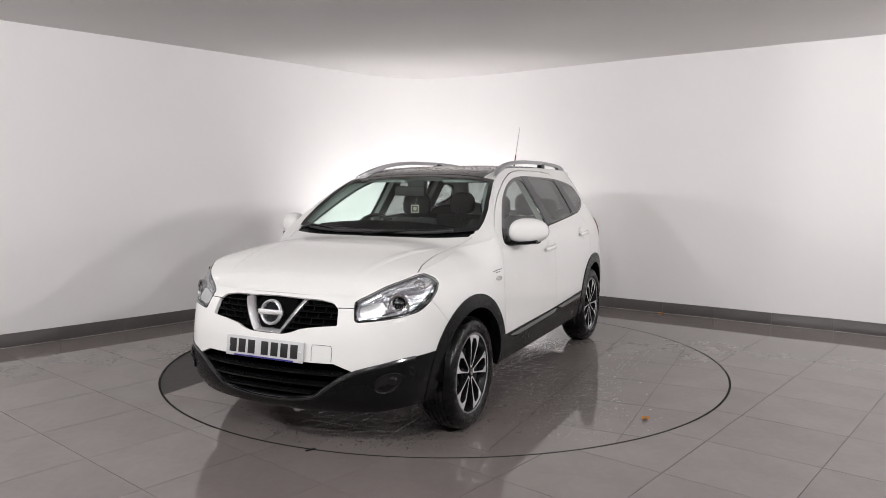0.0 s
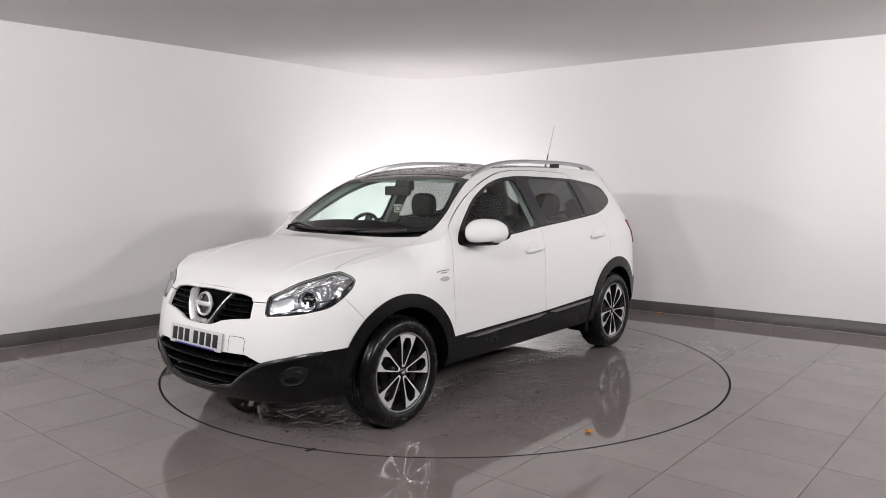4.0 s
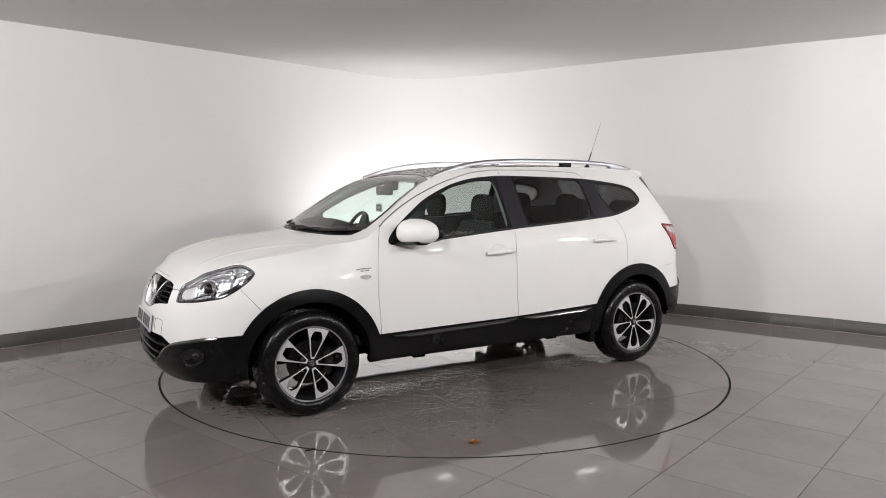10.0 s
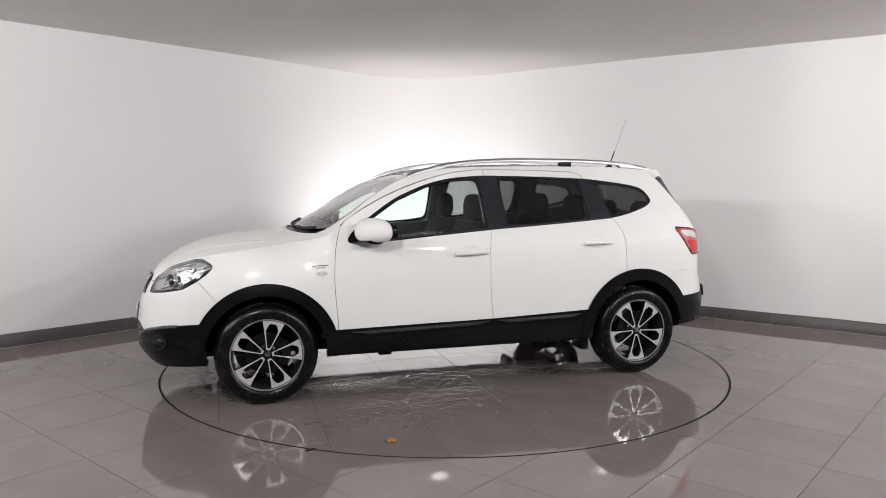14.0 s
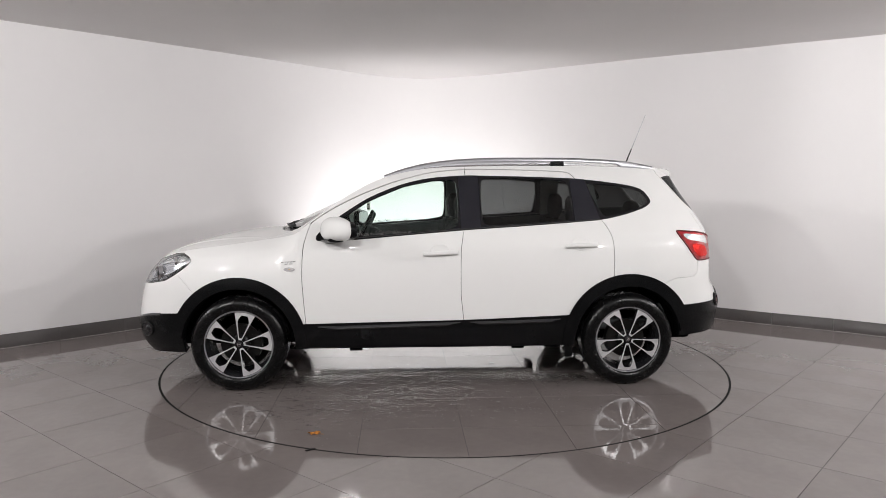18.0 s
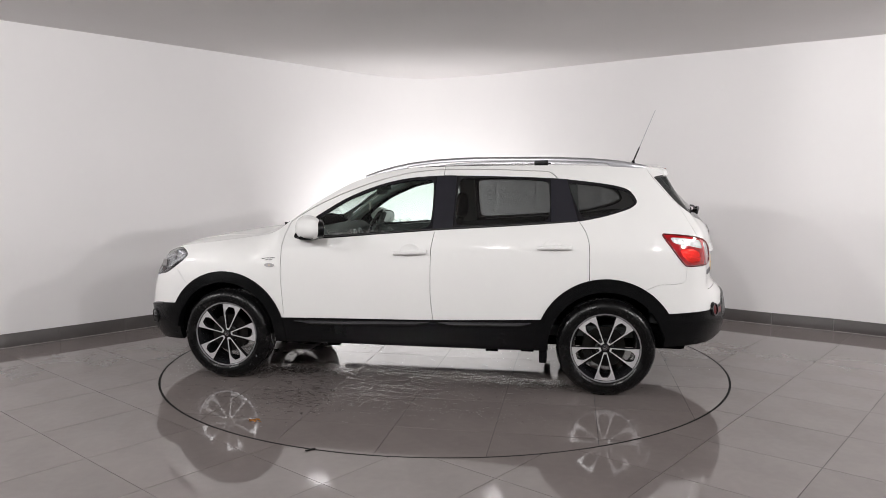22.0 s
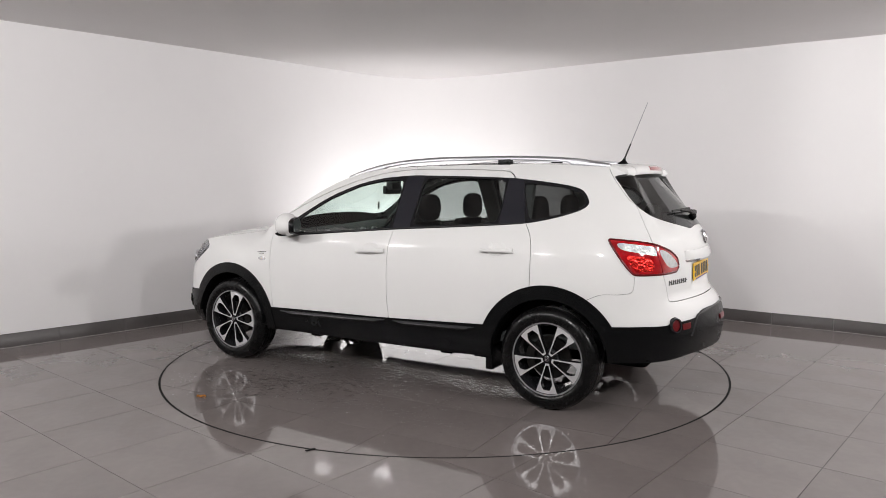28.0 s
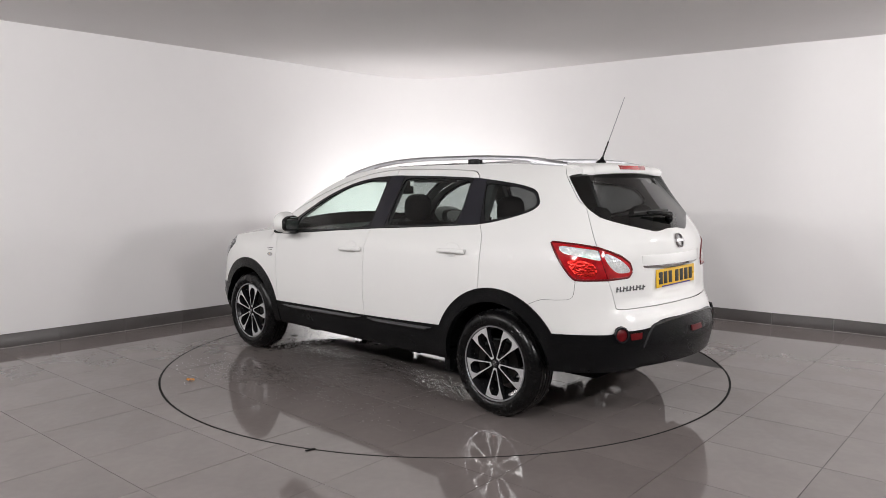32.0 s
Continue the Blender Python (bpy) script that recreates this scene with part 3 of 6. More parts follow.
GLASS_REAR = [(4.597, 1.503), (4.640, 1.460), (4.679, 1.421), (4.744, 1.359), (4.825, 1.306), (4.93, 1.258), (5.15, 1.216), (5.32, 1.186), (5.44, 1.165), (5.49, 1.168), (5.548, 1.175), (5.604, 1.180), (5.75, 1.181), (5.75, 1.534), (5.247, 1.530), (4.703, 1.518), (4.63, 1.510)]
CLAD_FRONT = [(0.533, 0.480), (0.634, 0.508), (0.755, 0.532), (0.911, 0.548), (1.05, 0.556)]
CLAD_SILL = [(1.86, 0.480), (2.425, 0.490), (3.011, 0.499), (3.80, 0.526)]
CLAD_REAR = [(4.575, 0.581), (4.80, 0.588), (4.975, 0.592), (4.995, 0.622), (5.03, 0.636), (5.065, 0.622), (5.085, 0.605), (5.24, 0.615), (5.33, 0.648), (5.45, 0.658), (5.72, 0.660)]
SEAM_DOOR_FRONT = [(1.950, 1.205), (1.909, 1.08), (1.891, 0.983), (1.884, 0.805), (1.894, 0.645), (1.908, 0.480)]
SEAM_DOOR_MID = [(3.043, 1.58), (3.043, 1.51)]
SEAM_DOORS = [(3.013, 1.118), (2.998, 1.03), (2.992, 0.965), (2.992, 0.686), (3.011, 0.495)]
SEAM_DOOR_REAR = [(4.015, 1.20), (4.064, 1.120), (4.086, 1.023), (4.089, 0.80)]
SEAM_GUTTER = [(1.945, 1.178), (1.985, 1.210), (2.108, 1.287), (2.286, 1.375), (2.516, 1.463), (2.752, 1.527), (2.92, 1.550), (3.071, 1.558), (3.407, 1.557), (3.76, 1.544), (3.83, 1.525), (3.866, 1.490)]
SEAM_BUMPER = [(1.000, 0.838), (1.125, 0.703), (1.16, 0.665)]
SEAM_LIP = [(0.425, 0.803), (0.54, 0.803)]
SEAM_GATE = [(4.545, 1.565), (4.584, 1.503), (4.668, 1.415), (4.733, 1.353), (4.812, 1.302), (4.886, 1.085), (4.951, 0.908), (4.989, 0.825), (5.01, 0.759), (5.04, 0.727), (5.264, 0.727), (5.72, 0.735)]
SEAM_TAIL = [(4.754, 0.905), (4.738, 0.802), (4.66, 0.782), (4.55, 0.776), (4.44, 0.73)]


def bottom_edge(s):
    return spl([0.0, 0.59, 1.06, 1.5, 2.0, 3.5, 4.2, 4.57, 4.98, 5.21, 5.7], [0.232, 0.25, 0.275, 0.29, 0.302, 0.300, 0.33, 0.355, 0.368, 0.388, 0.395], s)


def on_body(s, z):
    """Points and outward normals of the skin, lit side at +y (mirrored later)."""
    s = np.clip(s, 0, PERIM)
    e = 0.004
    p = np.stack(body(s, z), 1)
    ds = np.stack(body(np.minimum(s + e, PERIM), z), 1) - np.stack(body(np.maximum(s - e, 0), z), 1)
    dz = np.stack(body(s, z + e), 1) - np.stack(body(s, z - e), 1)
    n = np.cross(dz, ds)
    n /= np.maximum(np.linalg.norm(n, axis=1), 1e-9)[:, None]
    nx, ny = np.interp(s, PLAN[0], PLAN[3]), np.interp(s, PLAN[0], PLAN[4])
    n[(n[:, 0] * nx + n[:, 1] * ny) < 0] *= -1
    mid = (s < 1e-4) | (s > PERIM - 1e-4)
    p[mid, 1] = 0
    return p, n


def on_top(x, y):
    e = 0.004
    z = roof(x, y)
    dx = (roof(x + e, y) - roof(x - e, y)) / (2 * e)
    dy = (roof(x, y + e) - roof(x, np.maximum(y - e, 0))) / np.where(y < e, y + e, 2 * e)
    dy = np.where(y < 1e-4, 0, dy)
    n = np.stack([-dx, -dy, np.ones_like(dx)], 1)
    return np.stack([x, y, z], 1), n / np.linalg.norm(n, axis=1)[:, None]


car = thing("crossover_car", "white seven-seat crossover car with black lower cladding and silver roof rails", "car")


def build_skin():
    gs, gz = np.meshgrid(np.arange(0, PERIM + 0.001, PERIM / 200), np.arange(0.2, 1.6, 0.028), indexing="ij")
    grid = np.stack([gs.ravel(), gz.ravel()], 1)
    s = np.linspace(0, PERIM, 300)
    edge_top = np.stack([s, top_edge(s)], 1)
    edge_low = np.stack([s, bottom_edge(s)], 1)
    grid = grid[(grid[:, 1] < top_edge(grid[:, 0]) - 0.008) & (grid[:, 1] > bottom_edge(grid[:, 0]) + 0.008)]
    outline = np.vstack([edge_low, edge_top[::-1]])
    soft_loops = {"head": HEADLAMP, "grille": GRILLE, "intake": INTAKE, "windows": WINDOWS, "pane_front": PANE_FRONT, "pane_rear": PANE_REAR, "pane_quarter": PANE_QUARTER,
                  "pb": PILLAR_B, "pc": PILLAR_C, "lamp": LAMP_REAR, "clear_body": CLEAR_BODY, "clear_gate": CLEAR_GATE, "glass": GLASS_REAR}
    sharp = {"pb", "pc", "intake", "grille"}
    L = {k: resample(v if k in sharp else rounded(v, {"head": 0.12, "lamp": 0.10, "glass": 0.09}.get(k, 0.10 if k.startswith("pane") else 0.22)), 0.010, True, False) for k, v in soft_loops.items()}
    rear_line = resample(CLAD_REAR, 0.012)
    front_line = resample(CLAD_FRONT, 0.015)
    sill_line = resample(CLAD_SILL, 0.02)
    L["open_f"] = arc_line(-1.383, 0.392, 0, math.tau, 80)[:-1]
    L["open_r"] = arc_line(1.383, 0.392, 0, math.tau, 80)[:-1]
    L["arch_f"] = arc_line(-1.383, 0.472, 0, math.tau, 96)[:-1]
    L["arch_r"] = arc_line(1.383, 0.480, 0, math.tau, 96)[:-1]
    seams = [resample(q, 0.012) for q in (SEAM_DOOR_FRONT, SEAM_DOOR_MID, SEAM_DOORS, SEAM_DOOR_REAR, SEAM_GUTTER, SEAM_BUMPER, SEAM_LIP, SEAM_GATE, SEAM_TAIL)]
    strips = []
    gaps = [0.0019] * 4 + [0.0034, 0.0012, 0.0022, 0.0021, 0.0012]
    for q, gap in zip(seams, gaps):
        strips += [offset_line(q, gap), offset_line(q, -gap)]
    loops = [outline] + list(L.values())
    clipz = lambda a: np.stack([np.clip(a[:, 0], 0, PERIM), a[:, 1]], 1)
    loops = [clipz(a) for a in loops]
    strips = [clipz(a) for a in strips]
    v, t = triangulate(grid, loops, strips + [clipz(rear_line), front_line, sill_line])
    c = v[t].mean(1)
    label = np.full(len(t), "", object)
    S, Z = c[:, 0], c[:, 1]
    gutter = resample(SEAM_GUTTER, 0.012)
    mid_s = np.interp(-Z, [-1.7, -1.52, -1.51, -1.118, -1.03, -0.965, -0.686, -0.495, -0.2], [3.043, 3.043, 3.04, 3.013, 2.998, 2.992, 2.992, 3.011, 3.011])
    front_s = np.interp(-Z, [-1.205, -1.08, -0.983, -0.805, -0.645, -0.48], [1.950, 1.909, 1.891, 1.884, 1.894, 1.908])
    rear_s = np.interp(-Z, [-1.49, -1.20, -1.12, -1.023, -0.8], [3.866, 4.015, 4.064, 4.086, 4.089])
    under_gutter = Z < np.interp(S, gutter[:, 0], gutter[:, 1])
    # painted panels
    label[:] = "wing"
    seam_z = np.interp(S, [1.0, 1.125, 1.2], [0.838, 0.703, 0.62])
    label[(S < 1.2) & (Z < np.where(S < 0.56, 0.803, seam_z))] = "front_bumper"
    label[(S < 0.56) & (Z >= 0.803)] = "bonnet_lip"
    label[S > 4.0] = "rear_quarter"
    doors = under_gutter & (S > np.where(Z > 1.205, 0, front_s)) & (S < rear_s) & (S > 1.85) & (Z < 1.60)
    label[(S > 1.85) & (S <= 4.3) & ~doors & (Z > 1.15)] = "rear_quarter"
    label[doors & (S < mid_s)] = "front_door"
    label[doors & (S >= mid_s)] = "rear_door"
    gate_s = np.interp(-Z, [-1.565, -1.503, -1.415, -1.353, -1.302, -1.085, -0.908, -0.825, -0.759, -0.727], [4.545, 4.584, 4.668, 4.733, 4.812, 4.886, 4.951, 4.989, 5.01, 5.04])
    label[(S > gate_s) & (Z > np.interp(S, [5.04, 5.264, 5.72], [0.727, 0.727, 0.735]))] = "tailgate"
    tail_z = np.interp(S, [4.44, 4.55, 4.66, 4.738, 4.754], [0.73, 0.776, 0.782, 0.802, 0.905])
    label[(S > 4.4) & (Z < tail_z) & (label != "tailgate")] = "rear_bumper"
    # dark cladding
    r_f = np.hypot(np.interp(S, PLAN[0], PLAN[1]) + 1.383, Z - 0.335)
    r_r = np.hypot(np.interp(S, PLAN[0], PLAN[1]) - 1.383, Z - 0.335)
    X = np.interp(S, PLAN[0], PLAN[1])
    label[(S < 1.2) & (Z < np.interp(S, front_line[:, 0], front_line[:, 1])) & (S > 0.533)] = "bumper_cladding"
    label[(S <= 0.533) & (Z < 0.48) & ~inside(L["intake"], c)] = "bumper_cladding"
    label[(X > -1.383) & (X < 1.383) & (Z < np.interp(S, sill_line[:, 0], sill_line[:, 1]))] = "sill_cladding"
    label[(S > 4.45) & (Z < np.interp(S, rear_line[:, 0], rear_line[:, 1]))] = "rear_bumper_cladding"
    label[(r_f < 0.472) & (Z > 0.28)] = "front_arch_cladding"
    label[(r_r < 0.480) & (Z > 0.28)] = "rear_arch_cladding"
    # lamps, grille and glass
    label[inside(L["head"], c)] = "headlamp_lens"
    label[inside(L["grille"], c)] = "grille_opening"
    label[inside(L["intake"], c)] = "intake_opening"
    win = inside(L["windows"], c)
    label[win] = "window_frame"
    label[win & inside(L["pb"], c)] = "door_pillar"
    label[win & inside(L["pc"], c)] = "rear_pillar"
    label[inside(L["pane_front"], c)] = "front_side_window"
    label[inside(L["pane_rear"], c)] = "rear_side_window"
    label[inside(L["pane_quarter"], c)] = "quarter_window"
    lamp = inside(L["lamp"], c)
    label[lamp & (S < gate_s)] = "tail_lamp"
    label[lamp & (S >= gate_s)] = "tail_lamp_inner"
    label[lamp & inside(L["clear_body"], c)] = "tail_lamp_clear"
    label[lamp & inside(L["clear_gate"], c)] = "tail_lamp_inner_clear"
    label[inside(L["glass"], c)] = "rear_window"
    # gaps
    flat = np.isin(label, ["window_frame", "door_pillar", "rear_pillar", "front_side_window", "rear_side_window", "quarter_window", "headlamp_lens", "grille_opening", "rear_window",
                           "front_arch_cladding", "rear_arch_cladding", "sill_cladding", "bumper_cladding"])
    for q, gap in zip(seams, gaps):
        label[(near(q, c) < gap * 1.02) & ~flat] = ""
    label[~inside(outline, c)] = ""
    label[(r_f < 0.392) | (r_r < 0.392)] = ""
    both = {"front_bumper": (PAINT, 0, 0.02, "white painted front bumper skin"), "bonnet_lip": (PAINT, 0, 0.012, "white bonnet edge over the grille"),
            "tailgate": (PAINT, 0, 0.015, "white painted tailgate"), "rear_bumper": (PAINT, 0, 0.015, "white painted rear bumper skin"),
            "bumper_cladding": (CLAD, 0.006, 0.05, "black plastic lower front bumper"), "rear_bumper_cladding": (CLAD, 0.008, 0.05, "black plastic lower rear bumper"),
            "rear_window": (TINT, 0.001, 0, "dark privacy rear window glass")}
    halves = {"wing": (PAINT, 0, 0.015, "white painted front wing"), "front_door": (PAINT, 0, 0.015, "white painted front door skin"), "rear_door": (PAINT, 0, 0.015, "white painted rear door skin"),
              "rear_quarter": (PAINT, 0, 0.015, "white painted rear quarter panel"), "sill_cladding": (CLAD, 0.006, 0.03, "black plastic sill cladding"),
              "front_arch_cladding": (CLAD, 0.010, 0.045, "black plastic wheel arch trim"), "rear_arch_cladding": (CLAD, 0.010, 0.045, "black plastic wheel arch trim"),
              "headlamp_lens": (LENS, 0.002, 0, "clear headlamp lens"), "window_frame": (GLOSSY, -0.001, 0.012, "black window frame"),
              "door_pillar": (PILLAR, 0.001, 0.012, "dark pillar trim"), "rear_pillar": (PILLAR, 0.001, 0.012, "dark pillar trim"),
              "front_side_window": (CLEAR, -0.004, 0, "clear side window glass"), "rear_side_window": (TINT, -0.003, 0, "dark privacy glass"), "quarter_window": (TINT, -0.002, 0, "dark privacy glass"),
              "tail_lamp": (RED, 0.003, 0.015, "red tail lamp"), "tail_lamp_inner": (RED, 0.003, 0.015, "red tail lamp on the tailgate"),
              "tail_lamp_clear": (OPAL, 0.003, 0.01, "clear faceted lamp stripe"), "tail_lamp_inner_clear": (OPAL, 0.003, 0.01, "clear faceted lamp stripe")}
    made = {}
    for name, (mat, lift, rim, text) in both.items():
        made[name] = skin(name, v, t[label == name], on_body, mat, car, text, lift, rim, 1, True)
    for name, (mat, lift, rim, text) in halves.items():
        for side in (-1, 1):
            made[name, side] = skin(name, v, t[label == name], on_body, mat, car, text, lift, rim, side)
    # a near-black shell close behind the panels; its colour is the shade in the gaps
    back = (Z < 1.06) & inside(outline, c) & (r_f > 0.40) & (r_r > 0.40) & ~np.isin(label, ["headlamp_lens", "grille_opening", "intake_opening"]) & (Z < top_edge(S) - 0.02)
    skin("gap_shade_shell", v, t[back], on_body, DARK, car, "", -0.017, 0, 1, True)
    for name, depth in (("grille_opening", -0.05), ("intake_opening", -0.10)):
        skin(name.replace("opening", "recess"), v, t[label == name], on_body, DARK, car, "", depth, 0, 1, True)
    return made, v, t, label


PANELS, SKIN_V, SKIN_T, SKIN_L = build_skin()


# bonnet, windscreen and roof
def screen_low(y):
    return -1.108 + 0.151 * (np.abs(y) / 0.69) ** 2.35


def screen_top(y):
    return -0.30 - 0.075 * (np.abs(y) / 0.5) ** 2


def build_top():
    x = np.linspace(EDGE[0][0], EDGE[0][-1], 420)
    ye = np.interp(x, EDGE[0], EDGE[1])
    outline = np.vstack([np.stack([x, ye], 1), np.stack([x[::-1], 0 * x], 1)])
    gx, gy = np.meshgrid(np.arange(-2.2, 1.95, 0.03), np.linspace(0, 0.84, 29), indexing="ij")
    grid = np.stack([gx.ravel(), gy.ravel()], 1)
    grid = grid[inside(outline, grid) & (grid[:, 1] < np.interp(grid[:, 0], x, ye) - 0.008)]
    y = np.linspace(0, 0.9, 60)
    edge = lambda f, d=0.0: np.stack([f(y) + d, y], 1)
    sx = np.linspace(-1.0, -0.2, 50)
    ws_edge = np.stack([sx, np.interp(sx, x, ye) - np.interp(sx, [-1.0, -0.954, -0.881, -0.755, -0.6, -0.35], [0.135, 0.112, 0.072, 0.034, 0.016, 0.010])], 1)
    rx = np.linspace(-0.45, 0.95, 60)
    rail_in = np.stack([rx, np.full_like(rx, 0.50)], 1)
    shut = resample([(-1.90, 0.757), (-1.80, 0.716), (-1.69, 0.685), (-1.61, 0.672), (-1.48, 0.657), (-1.34, 0.650), (-1.23, 0.652), (-1.127, 0.664), (-1.06, 0.682), (-1.025, 0.695)], 0.015)
    lines = [edge(screen_low, -0.062), edge(screen_low, -0.055), edge(screen_low), edge(screen_low, 0.045), edge(screen_top), edge(screen_top, -0.05), edge(screen_top, 0.006), ws_edge, offset_line(ws_edge, -0.03),
             rail_in, offset_line(shut, 0.0032), offset_line(shut, -0.0032), np.stack([np.full(30, 0.93), np.linspace(0, 0.8, 30)], 1), np.stack([np.full(30, 0.936), np.linspace(0, 0.8, 30)], 1)]
    lines = [q[inside(outline, q + 1e-6) | (q[:, 1] < 1e-6)] for q in lines]
    v, t = triangulate(grid, [outline], [q for q in lines if len(q) > 2])
    c = v[t].mean(1)
    X, Y = c[:, 0], c[:, 1]
    wedge_y = np.interp(X, ws_edge[:, 0], ws_edge[:, 1])
    label = np.full(len(t), "roof_panel", object)
    label[X < screen_low(Y) - 0.062] = "bonnet"
    shut_y = np.interp(X, shut[:, 0], shut[:, 1])
    label[(X >= screen_low(Y) - 0.062) & (X < screen_low(Y) - 0.055)] = ""
    label[(X >= screen_low(Y) - 0.055) & (X < screen_low(Y))] = "cowl"
    label[(X > -1.90) & (X < screen_low(Y)) & (Y > shut_y)] = "wing_top"
    label[(X > -1.90) & (X < screen_low(Y) - 0.062) & (near(shut, c) < 0.0033)] = ""
    zone = (X >= screen_low(Y)) & (X < screen_top(Y))
    label[zone] = "windscreen_band"
    label[zone & (X > screen_low(Y) + 0.045) & (X < screen_top(Y) - 0.05) & (Y < wedge_y - 0.03)] = "windscreen"
    label[(X > -1.02) & (X < screen_top(Y)) & (Y > wedge_y)] = "pillar_front"
    label[(X >= screen_top(Y)) & (X < 0.93) & (Y < 0.50)] = "roof_glass"
    label[(X >= screen_top(Y)) & (X < screen_top(Y) + 0.006) & (Y < 0.50)] = ""
    label[(X >= 0.93) & (X < 0.936) & (Y < 0.50)] = ""
    label[~inside(outline, c)] = ""
    for name, mat, lift, rim, text in (("bonnet", PAINT, 0.0, 0.012, "white painted bonnet"), ("cowl", CLAD, -0.012, 0.0, "black plastic cowl"), ("windscreen_band", GLOSSY, 0.0, 0.004, "black windscreen border"),
                                       ("windscreen", CLEAR, 0.0, 0.0, "clear windscreen"), ("roof_glass", ROOFGLASS, 0.002, 0.004, "dark wet glass roof panel"),
                                       ("roof_panel", PAINT, 0.0, 0.006, "white painted rear roof")):
        skin(name, v, t[label == name], on_top, mat, car, text, lift, rim, 1, True)
    for side in (-1, 1):
        skin("wing_top", v, t[label == "wing_top"], on_top, PAINT, car, "white painted top of the wing", 0.0, 0.012, side)
        skin("pillar_front", v, t[label == "pillar_front"], on_top, PAINT, car, "white painted windscreen pillar", 0.0, 0.004, side)
    # added near-black sheet under the bonnet, painted shade for the shut-line gaps
    skin("bonnet_gap_shade", v, t[(X < -0.95) & inside(outline, c)], on_top, DARK, car, "", -0.022, 0, 1, True)
    inner = (X > -0.35) & inside(outline, c)
    skin("headlining", v, t[inner], on_top, LINING, car, "pale grey roof lining", -0.035, 0, 1, True)


build_top()


def scatter_drops(name, count, seed, spot, parent, text):
    """Domed raindrops that stand on the skin where spot(rng) gives a point and its normal."""
    rng = random.Random(seed)
    verts, faces = [], []
    for _ in range(count):
        p, n = spot(rng)
        u = n.orthogonal().normalized()
        w = n.cross(u)
        r, n0 = abs(rng.gauss(0, 0.0035)) + 0.0016, len(verts)
        a0, ex = rng.uniform(0, math.tau), rng.uniform(0.8, 1.5)
        for f, h in ((1.0, 0.0), (0.72, 0.34)):
            verts += [tuple(p + (u * math.cos(a0 + k * math.tau / 7) * ex + w * math.sin(a0 + k * math.tau / 7)) * r * f + n * (0.0004 + h * r)) for k in range(7)]
        verts.append(tuple(p + n * (0.0004 + 0.5 * r)))
        for k in range(7):
            j = (k + 1) % 7
            faces += [(n0 + k, n0 + j, n0 + 7 + j, n0 + 7 + k), (n0 + 7 + k, n0 + 7 + j, n0 + 14)]
    mesh = bpy.data.meshes.new(name)
    mesh.from_pydata(verts, [], faces)
    mesh.polygons.foreach_set("use_smooth", [True] * len(faces))
    return tagged(link(name, mesh, WATER, parent, text), "", "", "", "stuff")


def roof_spot(rng):
    x, y = rng.uniform(-0.30, 0.92), rng.uniform(-0.49, 0.49)
    p, n = on_top(np.array([x]), np.array([abs(y)]))
    sign = 1 if y > 0 else -1
    return Vector((x, y, p[0][2] + 0.002)), Vector((n[0][0], n[0][1] * sign, n[0][2]))


scatter_drops("roof_drops", 3200, 11, roof_spot, car, "raindrops beaded on the glass roof")


def body_point(s, z, side, out=0.0):
    p, n = on_body(np.array([s], float), np.array([z], float))
    q = Vector(p[0]) + Vector(n[0]) * out
    return Vector((q.x, q.y * side, q.z))


def top_point(x, y, out=0.0):
    p, n = on_top(np.array([x], float), np.array([abs(y)], float))
    q = Vector(p[0]) + Vector(n[0]) * out
    return Vector((q.x, math.copysign(q.y, y) if y else 0.0, q.z))


def skin_bar(name, pts, side, out, radius, mat, parent, label="", flat=1.0, step=0.02, sides=8, closed=False):
    """A bar that lies on the skin along a line of (arc length, height)."""
    q = resample(pts, step)
    bm = bmesh.new()
    add_tube(bm, [body_point(a, b, side, out) for a, b in q], radius, sides, flat)
    return part(name, bm, mat, parent, label)


def skin_patch(name, loop, side, lift, mat, parent, label="", rim=0.006, whole=False, smooth=True, bulge=0.0):
    """A thin plate cut to a loop of (arc length, height) that lies on the skin."""
    lo = resample(rounded(loop) if smooth else loop, 0.008, True, False)
    a, b = lo.min(0), lo.max(0)
    gs, gz = np.meshgrid(np.arange(a[0], b[0], 0.014), np.arange(a[1], b[1], 0.014), indexing="ij")
    grid = np.stack([gs.ravel(), gz.ravel()], 1)
    grid = grid[inside(lo, grid)]
    if whole:
        lo = np.stack([np.maximum(lo[:, 0], 0), lo[:, 1]], 1)
        keep = np.concatenate([[True], np.hypot(*np.diff(lo, axis=0).T) > 1e-6])
        lo = lo[keep]
    v, t = triangulate(grid if len(grid) else lo.mean(0)[None], [lo], [])
    c = v[t].mean(1)
    t = t[inside(lo, c)]
    return skin(name, v, t, on_body, mat, parent, label, lift, rim, side, whole)


# ---- front end ----
def front_x(y, z):
    """Where the nose stands at a half width and height."""
    s = np.linspace(0, 0.9, 300)
    x, yy, _ = body(s, np.full_like(s, z))
    return float(np.interp(abs(y), yy, x))


def rear_x(y, z):
    s = np.linspace(PERIM - 0.95, PERIM, 300)
    x, yy, _ = body(s, np.full_like(s, z))
    return float(np.interp(abs(y), yy[::-1], x[::-1]))


